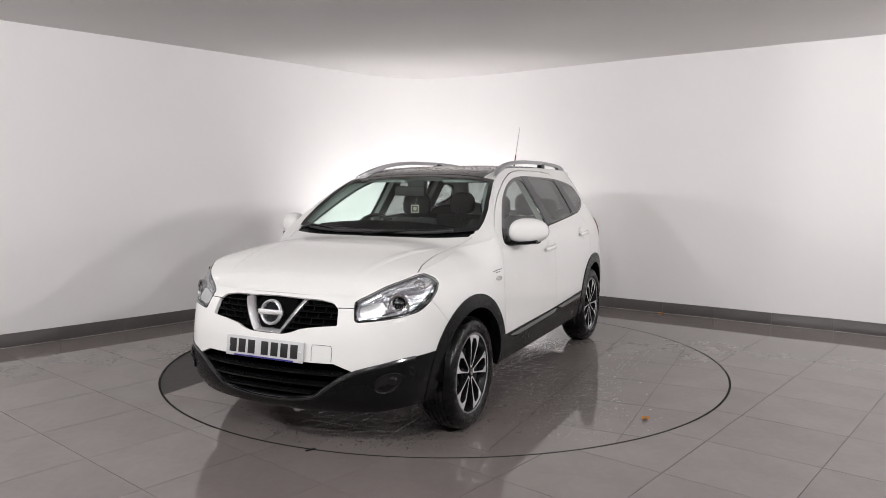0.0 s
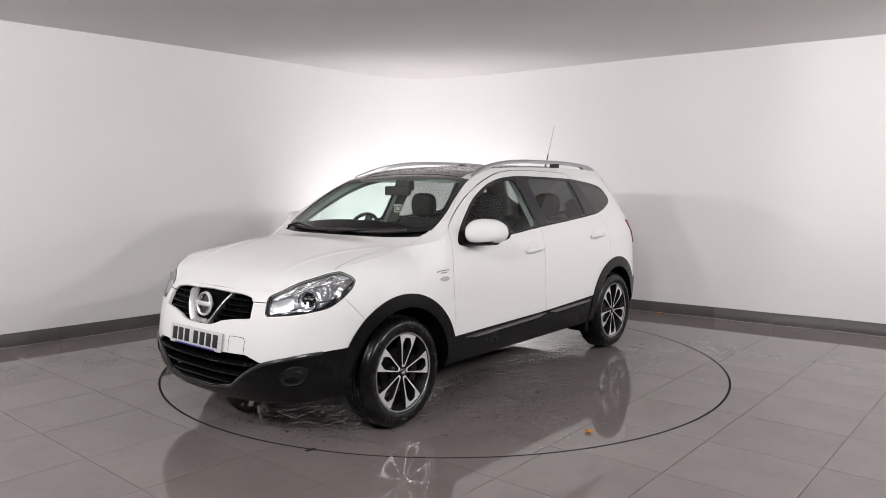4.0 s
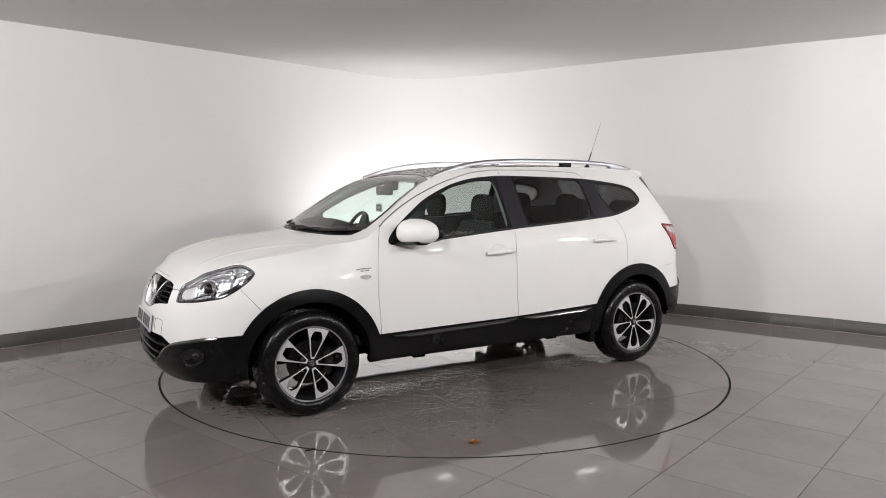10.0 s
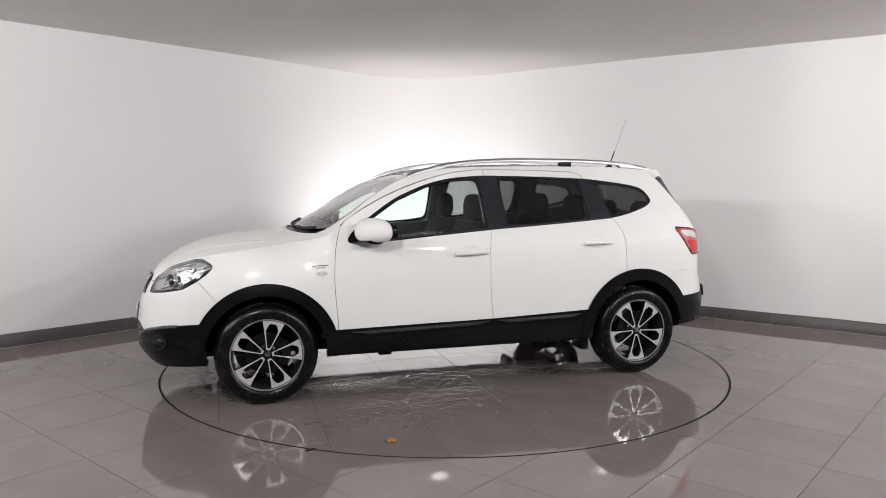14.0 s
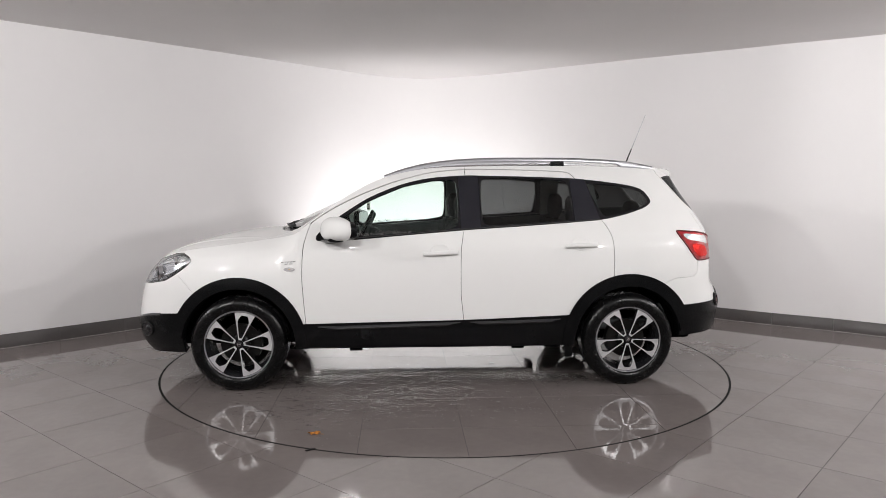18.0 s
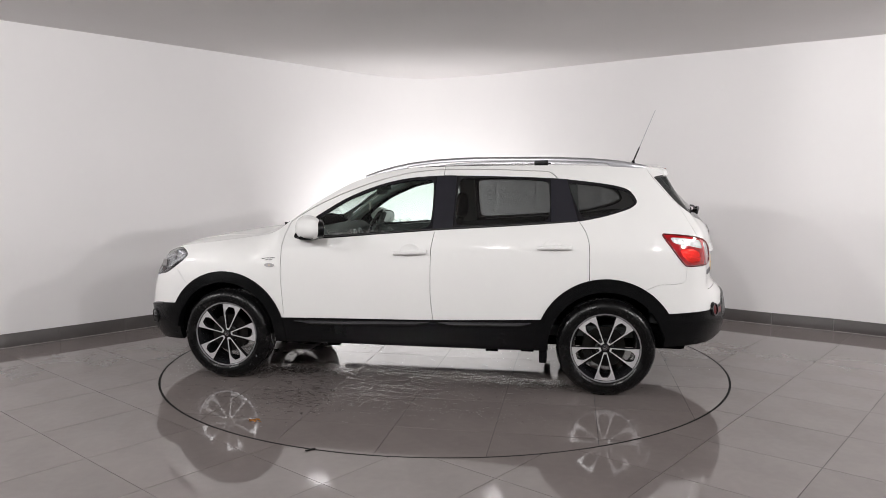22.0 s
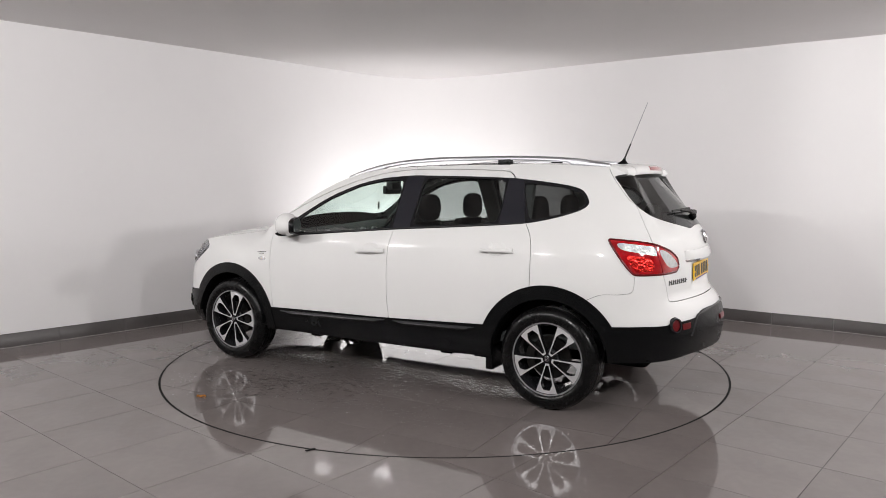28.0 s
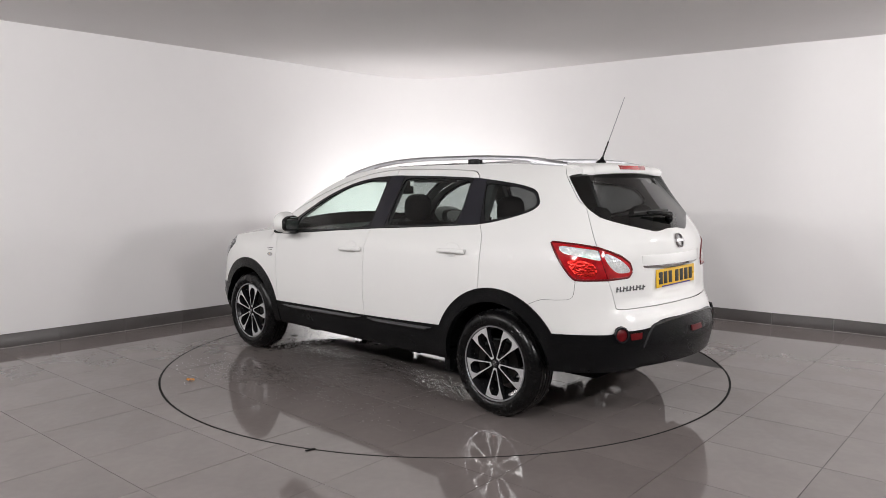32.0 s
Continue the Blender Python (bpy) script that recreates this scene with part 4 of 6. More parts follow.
grille = new("grille")
grille.parent = car
tagged(grille, "black slatted grille with a chrome V")
for side in (-1, 1):
    for k, z in enumerate((0.682, 0.712, 0.742, 0.772, 0.802, 0.828)):
        lip = resample(GRILLE, 0.01, True, False)
        ys = np.linspace(0.10, 0.44, 80)
        ys = ys[inside(lip, np.stack([ys * 1.02, np.full_like(ys, z)], 1))]
        if len(ys) < 6:
            continue
        ys = np.linspace(max(0.095 + 0.112 * max(0.0, (z - 0.664) / 0.166) ** 0.9, ys[0]), ys[-1], 16)
        bm = bmesh.new()
        add_loft(bm, [[(front_x(y, z) + dx, side * y, z + dz) for dx, dz in ((0.020, -0.0025), (0.016, 0.0), (0.020, 0.003), (0.048, 0.006), (0.048, -0.004))] for y in ys])
        for j in range(5):
            y = 0.145 + 0.072 * j + (0.036 if k % 2 else 0.0)
            if ys[0] < y < ys[-1] - 0.02 and z < 0.80:
                add_tube(bm, [(front_x(y, z) + 0.026, side * y, z), (front_x(y + 0.012, z) + 0.026, side * (y + 0.012), z + 0.029)], 0.0034, 6)
        part("grille_slat", bm, CLAD, grille, "gloss black grille slat")
for side in (-1, 1):
    bm = bmesh.new()
    rings = []
    for k, t in enumerate(np.linspace(0, 1, 14)):
        y, z = 0.072 + 0.112 * t ** 0.9, 0.664 + 0.166 * t
        x = front_x(y, z)
        w = 0.030 + 0.004 * t
        rings.append([(x + 0.030, side * (y - w * 0.55), z), (x + 0.012, side * (y - w * 0.05), z), (x + 0.001, side * (y + w * 0.42), z - 0.003), (x + 0.004, side * (y + w * 0.60), z - 0.004), (x + 0.045, side * (y + w * 0.62), z - 0.004), (x + 0.045, side * (y - w * 0.5), z)])
    add_loft(bm, rings)
    part("chrome_arm", bm, WET_CHROME, grille, "chrome V arm", True, 45)
bm = bmesh.new()
rings = []
for t in np.linspace(-1, 1, 14):
    y = 0.088 * t
    x = front_x(y, 0.67)
    rings.append([(x + 0.003, y, 0.656), (x + 0.002, y, 0.661), (x + 0.012, y, 0.668), (x + 0.034, y, 0.674), (x + 0.04, y, 0.652)])
add_loft(bm, rings)
part("chrome_base", bm, WET_CHROME, grille, "chrome foot of the V", True, 40)
badge = new("front_badge")
badge.parent = car
tagged(badge, "round chrome ring badge with a cross bar")
bm = bmesh.new()
add_lathe(bm, [(0.052, 0.0), (0.055, 0.012), (0.062, 0.017), (0.069, 0.012), (0.072, 0.0)], 48)
add_box(bm, (-0.081, -0.002, -0.0145), (0.081, 0.018, 0.0145), 0.004)
b = part("ring", bm, WET_CHROME, badge)
b.matrix_basis = pose(front_x(0, 0.755) + 0.016, 0, 0.757, 0, 0, 90) @ pose(0, 0, 0, 10)
bm = bmesh.new()
add_lathe(bm, [(0.0, 0.004), (0.052, 0.004), (0.053, -0.01)], 40)
b = part("backing", bm, GLOSSY, badge)
b.matrix_basis = pose(front_x(0, 0.755) + 0.022, 0, 0.757, 0, 0, 90) @ pose(0, 0, 0, 10)
bm = bmesh.new()
rings = []
for t in np.linspace(-1, 1, 12):
    y = 0.125 * t
    rings.append([(front_x(y, z) + 0.042, y, z) for z in np.linspace(0.665 + 0.0 * abs(t), 0.845, 8)])
add_loft(bm, rings, False, False)
part("badge_surround", bm, DARK, grille, "glossy black surround of the badge")

# number plates: blank plates with plain bars in place of the characters
def plate(name, x, z0, z1, face, mat, label, tilt):
    holder = new(name)
    holder.parent = car
    tagged(holder, label)
    bm = bmesh.new()
    add_box(bm, (-0.26, -0.004, -(z1 - z0) / 2), (0.26, 0.004, (z1 - z0) / 2), 0.003)
    ob = part("plate", bm, mat, holder)
    turn = pose(x, 0, (z0 + z1) / 2, 0, 0, 90 if face < 0 else -90) @ pose(0, 0, 0, tilt)
    ob.matrix_basis = turn
    xs = [-0.2, -0.135, -0.07, -0.005, 0.085, 0.15, 0.212]
    for k in xs:
        bm = bmesh.new()
        add_box(bm, (k - 0.024, 0.003, -0.036), (k + 0.024, 0.0052, 0.038), 0.001)
        part("plate_bar", bm, INK, holder).matrix_basis = turn
    bm = bmesh.new()
    add_box(bm, (-0.20, 0.003, -(z1 - z0) / 2 + 0.001), (0.20, 0.0048, -(z1 - z0) / 2 + 0.009))
    part("supplier_bar", bm, BLUE, holder).matrix_basis = turn
    for k in (-0.238, 0.238):
        bm = bmesh.new()
        bmesh.ops.create_uvsphere(bm, u_segments=10, v_segments=6, radius=0.007)
        part("plate_screw", bm, mat, holder).matrix_basis = turn @ pose(k, 0.004, 0)
    return holder


plate("front_number_plate", -2.226, 0.515, 0.626, -1, PLATE_WHITE, "white number plate with dark bars", 8)
plate("rear_number_plate", 2.158, 0.826, 0.937, 1, PLATE_YELLOW, "yellow number plate with dark bars", 3)

# lower intake slats, tow cover, fog lamps
for z, half in ((0.462, 0.46), (0.402, 0.37), (0.352, 0.29)):
    bm = bmesh.new()
    rings = []
    for y in np.linspace(-half, half, 30):
        x = front_x(y, z)
        rings.append([(x + 0.006, y, z - 0.007), (x + 0.002, y, z + 0.004), (x + 0.012, y, z + 0.010), (x + 0.09, y, z + 0.006), (x + 0.09, y, z - 0.012)])
    add_loft(bm, rings)
    part("intake_slat", bm, CLAD, car, "black plastic intake slat")
skin_bar("tow_cover_groove", [(0.300, 0.530), (0.298, 0.602), (0.310, 0.614), (0.400, 0.612), (0.415, 0.600), (0.412, 0.530)], -1, 0.0003, 0.0014, SEAL, car)
for side in (-1, 1):
    fog = new("fog_lamp")
    fog.parent = car
    tagged(fog, "round front fog lamp in a black recess")
    oval = [(0.714 + 0.078 * math.cos(a), 0.420 + 0.050 * math.sin(a) + 0.014 * math.cos(a)) for a in (math.tau * k / 28 for k in range(28))]
    skin_patch("bowl", oval, side, 0.0115, GLOSSY, fog, "glossy black fog lamp bowl", 0.004, False, False)
    ring = oval + oval[:2]
    skin_bar("bezel", ring, side, 0.010, 0.0055, CLAD, fog, "black bezel", 1.0, 0.012, 8)
    skin_patch("reflector", [(0.652, 0.402), (0.676, 0.384), (0.705, 0.381), (0.738, 0.394), (0.766, 0.418), (0.772, 0.440), (0.742, 0.430), (0.70, 0.414)], side, 0.0135, STEEL, fog, "silver reflector crescent", 0.003)
    bm = bmesh.new()
    add_lathe(bm, [(0.0, 0.010), (0.012, 0.0085), (0.022, 0.004), (0.027, -0.004)], 24)
    fog_n = on_body(np.array([0.738]), np.array([0.430]))[1][0]
    part("lens", bm, GLOSSY, fog, "round grey fog lamp lens").matrix_basis = Matrix.Translation(body_point(0.738, 0.430, side, 0.012)) @ Vector((fog_n[0], fog_n[1] * side, fog_n[2])).to_track_quat("Y", "Z").to_matrix().to_4x4()
    skin_bar("bumper_lip", [(0.0, 0.295), (0.12, 0.299), (0.29, 0.327), (0.37, 0.378), (0.46, 0.440), (0.54, 0.478), (0.64, 0.503), (0.77, 0.527), (0.87, 0.537)], side, -0.004, 0.0135, MOULD, car, "satin black bumper edge")

# headlamps
for side in (-1, 1):
    lamp = PANELS["headlamp_lens", side]
    skin("lamp_bowl", SKIN_V, SKIN_T[SKIN_L == "headlamp_lens"], on_body, SATIN, lamp, "chrome lamp housing", -0.035, 0.0, side)
    hub = [(0.80 + (a - 0.80) * 0.987, 0.845 + (b - 0.845) * 0.975) for a, b in HEADLAMP]
    skin_patch("lamp_reflector", hub, side, -0.013, REFLECTOR, lamp, "chrome faceted reflector", 0.02)
    skin_patch("lamp_block", [(0.560, 0.757), (0.558, 0.806), (0.575, 0.815), (0.685, 0.838), (0.712, 0.835), (0.716, 0.775), (0.69, 0.766)], side, -0.009, SATIN, lamp, "satin side light bowl", 0.02)
    skin_patch("indicator", [(0.93, 0.93), (0.985, 0.945), (1.05, 0.930), (1.02, 0.90), (0.96, 0.90)], side, -0.010, OPAL, lamp, "clear indicator bowl", 0.02)
    skin_patch("lamp_wedge", [(0.84, 0.772), (0.93, 0.788), (1.00, 0.828), (1.06, 0.873), (1.094, 0.914), (1.066, 0.902), (1.00, 0.862), (0.92, 0.815)], side, -0.006, GLOSSY, lamp, "gloss black lower wedge", 0.01)
    skin_patch("lamp_crown", [(0.56, 0.838), (0.75, 0.902), (0.955, 0.950), (1.03, 0.955), (1.078, 0.930), (1.03, 0.918), (0.93, 0.908), (0.80, 0.886), (0.66, 0.842), (0.57, 0.815)], side, -0.009, CRYSTAL, lamp, "sparkling faceted crown strip", 0.006)
    rims = resample(rounded(HEADLAMP, 0.12), 0.010, True, False)
    bm = bmesh.new()
    add_tube(bm, [body_point(a, b, side, 0.0005) for a, b in np.vstack([rims, rims[:2]])], 0.0020, 6)
    part("lamp_edge", bm, GLOSSY, lamp, "black lamp edge")
    skin_bar("lamp_surround", [(0.536, 0.835), (0.541, 0.745), (0.612, 0.750), (0.755, 0.763), (0.90, 0.788), (0.984, 0.832), (1.058, 0.884), (1.090, 0.914)], side, -0.004, 0.0045, GLOSSY, lamp, "gloss black lamp surround")
    p = body_point(0.80, 0.826, side, -0.022)
    for r0, mat, name, text in ((0.058, CHROME, "projector_ring", "chrome projector ring"), (0.040, GLOSSY, "projector_lens", "dark glass projector lens")):
        bm = bmesh.new()
        if name == "projector_ring":
            add_lathe(bm, [(r0, 0.0), (r0, 0.018), (r0 - 0.005, 0.026), (r0 - 0.013, 0.020), (r0 - 0.015, 0.0)], 40)
        else:
            add_lathe(bm, [(0.0, 0.028), (0.018, 0.025), (0.033, 0.016), (r0, 0.0)], 40)
        part(name, bm, mat, lamp, text).matrix_basis = Matrix.Translation(p) @ Vector((-0.86, side * 0.5, 0.08)).to_track_quat("Y", "Z").to_matrix().to_4x4()
    bm = bmesh.new()
    add_lathe(bm, [(0.022, 0.0), (0.026, 0.012), (0.030, 0.014), (0.033, 0.0)], 32)
    part("lamp_bulb_ring", bm, CHROME, lamp).matrix_basis = Matrix.Translation(body_point(0.955, 0.915, side, -0.016)) @ Vector((-0.8, side * 0.58, 0.1)).to_track_quat("Y", "Z").to_matrix().to_4x4()
    for k, (a, b) in enumerate((((0.60, 0.838), (0.92, 0.938)), ((0.69, 0.772), (0.93, 0.828)))):
        skin_bar("lamp_strip", [a, ((a[0] + b[0]) / 2, (a[1] + b[1]) / 2 + 0.004), b], side, -0.009, 0.0045, CHROME, lamp, "chrome lamp strip")

# bonnet creases, wipers
for side in (-1, 1):
    bm = bmesh.new()
    rings = []
    for t in np.linspace(0, 1, 24):
        x, y = -1.98 + 0.72 * t, side * (0.44 + 0.16 * t**1.3)
        h = 0.006 * math.sin(math.pi * min(1, t * 1.02)) ** 0.8
        c = top_point(x, y)
        rings.append([top_point(x, y - side * 0.07, -0.002), top_point(x, y - side * 0.045, h * 0.35), top_point(x, y - side * 0.018, h * 0.85), top_point(x, y, h), top_point(x, y + side * 0.010, h * 0.6), top_point(x, y + side * 0.025, -0.002)])
    add_loft(bm, rings, False, False)
    part("bonnet_crease", bm, PAINT, car, "white bonnet crease")
for y0, y1 in ((0.62, 0.02), (0.02, -0.56)):
    arm = new("wiper")
    arm.parent = car
    tagged(arm, "black windscreen wiper")
    bm = bmesh.new()
    add_tube(bm, [top_point(float(screen_low(y)) + 0.002 - 0.012 * math.sin((y - y1) / (y0 - y1) * 3.14), y, 0.010) for y in np.linspace(y0, y1, 16)], [0.006] * 8 + [0.008] * 8, 6, 1.4)
    part("blade", bm, SEAL, arm)
    bm = bmesh.new()
    yp = y0 + 0.04
    add_tube(bm, [top_point(float(screen_low(yp)) - 0.045, yp - 0.02, 0.012), top_point(float(screen_low(yp)) - 0.035, yp - 0.12, 0.017), top_point(float(screen_low((y0 + y1) / 2)) + 0.0, (y0 + y1) / 2, 0.016)], [0.010, 0.008, 0.006], 8)
    part("arm", bm, CLAD, arm)

# ---- sides ----
def ellipsoid(bm, centre, radii, shape=2.4, n=20, m=12):
    rings = []
    for k in range(m + 1):
        a = math.pi * k / m - math.pi / 2
        ca, sa = math.copysign(abs(math.cos(a)) ** (2 / shape), math.cos(a)), math.copysign(abs(math.sin(a)) ** (2 / shape), math.sin(a))
        ring = []
        for j in range(n):
            b = math.tau * j / n
            cb, sb = math.copysign(abs(math.cos(b)) ** (2 / shape), math.cos(b)), math.copysign(abs(math.sin(b)) ** (2 / shape), math.sin(b))
            ring.append(Vector((centre[0] + radii[0] * sa, centre[1] + radii[1] * max(ca, 1e-3) * cb, centre[2] + radii[2] * max(ca, 1e-3) * sb)))
        rings.append(ring)
    return rings


for side in (-1, 1):
    mirror = new("door_mirror")
    mirror.parent = car
    tagged(mirror, "white door mirror on a black foot")
    bm = bmesh.new()
    rings = ellipsoid(bm, (0, 0, 0), (0.098, 0.116, 0.102), 2.35, 28, 16)
    shaped = []
    for ring in rings:
        out = []
        for v in ring:
            z = v.z * (1.0 if v.z > 0 else 0.80) * (1 - 0.14 * (v.y / 0.116 + 1) / 2) - 0.006
            out.append(Vector((-0.690 + v.x + 0.45 * v.y, side * (0.962 + v.y), 1.140 + z)))
        shaped.append(out)
    add_loft(bm, shaped)
    part("mirror_shell", bm, PAINT, mirror, "white mirror shell")
    bm = bmesh.new()
    oval = [(math.copysign(abs(math.cos(a)) ** 0.7, math.cos(a)), math.copysign(abs(math.sin(a)) ** 0.7, math.sin(a))) for a in (math.tau * k / 28 for k in range(28))]
    add_loft(bm, [[(-0.690 + x + 0.45 * ry * u, side * (0.962 + ry * u), 1.136 + rz * w * (1 - 0.08 * (u + 1))) for u, w in oval] for x, ry, rz in ((0.055, 0.098, 0.070), (0.092, 0.098, 0.070), (0.102, 0.093, 0.066))])
    part("mirror_bezel", bm, CLAD, mirror, "black mirror bezel")
    bm = bmesh.new()
    add_loft(bm, [[(-0.690 + x + 0.45 * ry * u, side * (0.962 + ry * u), 1.136 + rz * w * (1 - 0.08 * (u + 1))) for u, w in oval] for x, ry, rz in ((0.100, 0.086, 0.060), (0.1045, 0.085, 0.059))])
    part("mirror_glass", bm, MIRROR, mirror, "mirror glass")
    bm = bmesh.new()
    rings = []
    for t in np.linspace(0, 1, 12):
        y = 0.845 + 0.185 * t
        wx, wz = 0.085 - 0.03 * t, 0.022 - 0.007 * t
        cx, cz = -0.735 + 0.045 * t, 1.063 + 0.012 * t
        rings.append([(cx + wx * math.cos(a), side * y, cz + wz * math.sin(a)) for a in (math.tau * k / 14 for k in range(14))])
    add_loft(bm, rings)
    part("mirror_foot", bm, CLAD, mirror, "black mirror foot")
    skin_patch("mirror_base", [(1.99, 1.062), (2.09, 1.068), (2.12, 1.10), (2.085, 1.16), (2.05, 1.158), (1.985, 1.092)], side, 0.006, CLAD, mirror, "black mirror base", 0.008)

    for name, s0, s1, z0, z1, bowl in (("door_handle", 2.726, 2.966, 0.964, 0.977, (2.845, 0.988)), ("door_handle", 3.734, 3.966, 1.013, 1.020, (3.845, 1.030))):
        h = new(name)
        h.parent = PANELS["front_door" if s0 < 3 else "rear_door", side]
        tagged(h, "white pull handle")
        bm = bmesh.new()
        rings = []
        for t in np.linspace(0, 1, 18):
            s, z = s0 + (s1 - s0) * t, z0 + (z1 - z0) * t
            out = 0.006 + 0.030 * math.sin(math.pi * min(max(t * 0.96 + 0.02, 0), 1)) ** 0.5
            c = body_point(s, z, side, out)
            hgt, thick = 0.0125 + 0.004 * t, 0.0075
            up = (body_point(s, z + 0.01, side, out) - c).normalized()
            o = (body_point(s, z, side, out + 0.01) - c).normalized()
            rings.append([c + up * hgt * math.cos(a) + o * thick * math.sin(a) for a in (math.tau * k / 10 for k in range(10))])
        add_loft(bm, rings)
        part("grip", bm, PAINT, h)
        bm = bmesh.new()
        c = body_point(*bowl, side, 0.0006)
        pp, nn = on_body(np.array([bowl[0]]), np.array([bowl[1]]))
        nv = Vector((nn[0][0], nn[0][1] * side, nn[0][2]))
        add_lathe(bm, [(0.0, 0.0005), (0.044, 0.0006), (0.050, 0.0026), (0.053, 0.0024), (0.056, 0.0)], 32)
        part("bowl", bm, PAINT, h).matrix_basis = Matrix.Translation(c) @ nv.to_track_quat("Y", "Z").to_matrix().to_4x4() @ Matrix.Diagonal((1.25, 1, 0.85, 1))

    # side repeater and lettering too small to read
    skin_patch("side_repeater", [(1.755, 0.862), (1.775, 0.874), (1.80, 0.878), (1.825, 0.874), (1.842, 0.862), (1.825, 0.850), (1.80, 0.846), (1.775, 0.850)], side, 0.006, OPAL, PANELS["wing", side], "clear side repeater lamp", 0.008)
    skin_patch("repeater_bulb", [(1.792, 0.862), (1.80, 0.868), (1.808, 0.862), (1.80, 0.856)], side, 0.0075, AMBER, PANELS["wing", side], "amber bulb", 0.002)
    wing_badge = new("wing_badge")
    wing_badge.parent = PANELS["wing", side]
    for k, (a, b, z) in enumerate(((1.738, 1.760, 0.908), (1.766, 1.800, 0.913), (1.804, 1.842, 0.915), (1.768, 1.792, 0.899), (1.797, 1.822, 0.900))):
        skin_bar("badge_bar", [(a, z), ((a + b) / 2, z + 0.001), (b, z + 0.002)], side, 0.001, 0.0024, GREYINK, wing_badge, "small grey badge bar" if k == 0 else "", 1.0, 0.01, 6)

    # sill mouldings
    for a, b in ((1.99, 2.985), (3.05, 3.70)):
        za, zb = np.interp([a, b], [1.86, 3.8], [0.462, 0.505])
        bm = bmesh.new()
        rings = []
        for t in np.linspace(0, 1, 30):
            s, z = a + (b - a) * t, za + (zb - za) * t
            h = 0.030 * min(1, 8 * t + 0.12, 10 * (1 - t) + 0.12)
            rings.append([body_point(s, z, side, 0.005), body_point(s, z - 0.004, side, 0.015), body_point(s, z - 0.010, side, 0.0195), body_point(s, z - h * 0.55, side, 0.023), body_point(s, z - h, side, 0.014), body_point(s, z - h - 0.004, side, 0.005)])
        add_loft(bm, rings, False, False)
        part("sill_moulding", bm, MOULD, PANELS["sill_cladding", side], "black raised door moulding")
    skin_bar("window_seal", [(2.13, 1.066), (2.585, 1.099), (3.0, 1.132), (3.5, 1.163), (4.0, 1.197)], side, 0.003, 0.005, SEAL, PANELS["front_door", side], "black window seal")

    # raindrops along the foot of the front side window
    def sill_spot(rng, side=side):
        sv = 2.16 + 0.50 * rng.random() ** 1.6
        zv = float(np.interp(sv, [2.135, 2.585, 2.985], [1.079, 1.110, 1.142])) + abs(rng.gauss(0, 0.012)) * (1.4 - (sv - 2.16))
        q, m = on_body(np.array([sv]), np.array([zv]))
        return Vector((q[0][0], q[0][1] * side, q[0][2])) - Vector((m[0][0], m[0][1] * side, m[0][2])) * 0.004, Vector((m[0][0], m[0][1] * side, m[0][2]))
    scatter_drops("window_drops", 220, 31 + side, sill_spot, PANELS["front_side_window", side], "raindrops on the glass")

    # roof rail
    rail = new("roof_rail")
    rail.parent = car
    tagged(rail, "satin silver raised roof rail")
    bm = bmesh.new()
    rings = []
    xs = np.concatenate([np.linspace(-0.37, -0.09, 12), np.linspace(-0.06, 1.38, 40), np.linspace(1.41, 1.66, 10)])
    tops = spl([-0.37, -0.22, -0.05, 0.2, 0.5, 0.9, 1.2, 1.45, 1.66], [1.515, 1.567, 1.607, 1.636, 1.648, 1.649, 1.641, 1.623, 1.587], xs)
    for x, zt in zip(xs, tops):
        y = float(np.interp(x, EDGE[0], EDGE[1])) - 0.018
        base = float(roof(x, y)) - 0.004
        low = zt - 0.030 if -0.075 < x < 1.395 else min(base, zt - 0.006)
        w = 0.016 if -0.3 < x < 1.6 else 0.010
        mid_ = (zt + low) / 2
        rings.append([Vector((x, side * (y + dy), z)) for dy, z in ((-w, low), (w * 1.15, low), (w * 1.3, mid_), (w * 0.8, zt - 0.003), (0, zt), (-w * 0.8, zt - 0.003), (-w, mid_))])
    add_loft(bm, rings)
    part("rail_bar", bm, SILVER, rail, "", True, 50)
    bm = bmesh.new()
    yb = float(np.interp(0.92, EDGE[0], EDGE[1])) - 0.018
    add_box(bm, (0.87, side * yb - 0.019, 1.58), (0.97, side * yb + 0.019, 1.632), 0.004)
    part("rail_bracket", bm, CLAD, rail, "black rail bracket")

    # mud flap
    bm = bmesh.new()
    add_box(bm, (0.93, side * 0.74 - 0.09, 0.205), (0.985, side * 0.74 + 0.09, 0.36), 0.012)
    part("mud_flap", bm, CLAD, car, "black plastic mud flap")

# ---- rear end ----
spoiler = new("roof_spoiler")
spoiler.parent = car
tagged(spoiler, "white roof spoiler over the rear window")
bm = bmesh.new()
rings = []
for t in np.linspace(-1, 1, 34):
    y = 0.505 * t
    tip = rear_x(y, 1.515) + 0.030 * (1 - t**4) + 0.006
    z = 1.584 - 0.022 * t * t
    root = 1.58 - 0.03 * abs(t)
    zr = float(roof(root, y))
    rings.append([(root, y, zr - 0.012), (root, y, zr + 0.001), (root * 0.5 + tip * 0.5, y, (zr + z) / 2 + 0.006), (tip - 0.035, y, z + 0.002), (tip - 0.010, y, z - 0.012), (tip, y, z - 0.040), (tip - 0.010, y, z - 0.058), (tip - 0.06, y, z - 0.066)])
add_loft(bm, rings)
part("spoiler_blade", bm, PAINT, spoiler, "", True, 50)
bm = bmesh.new()
rings = []
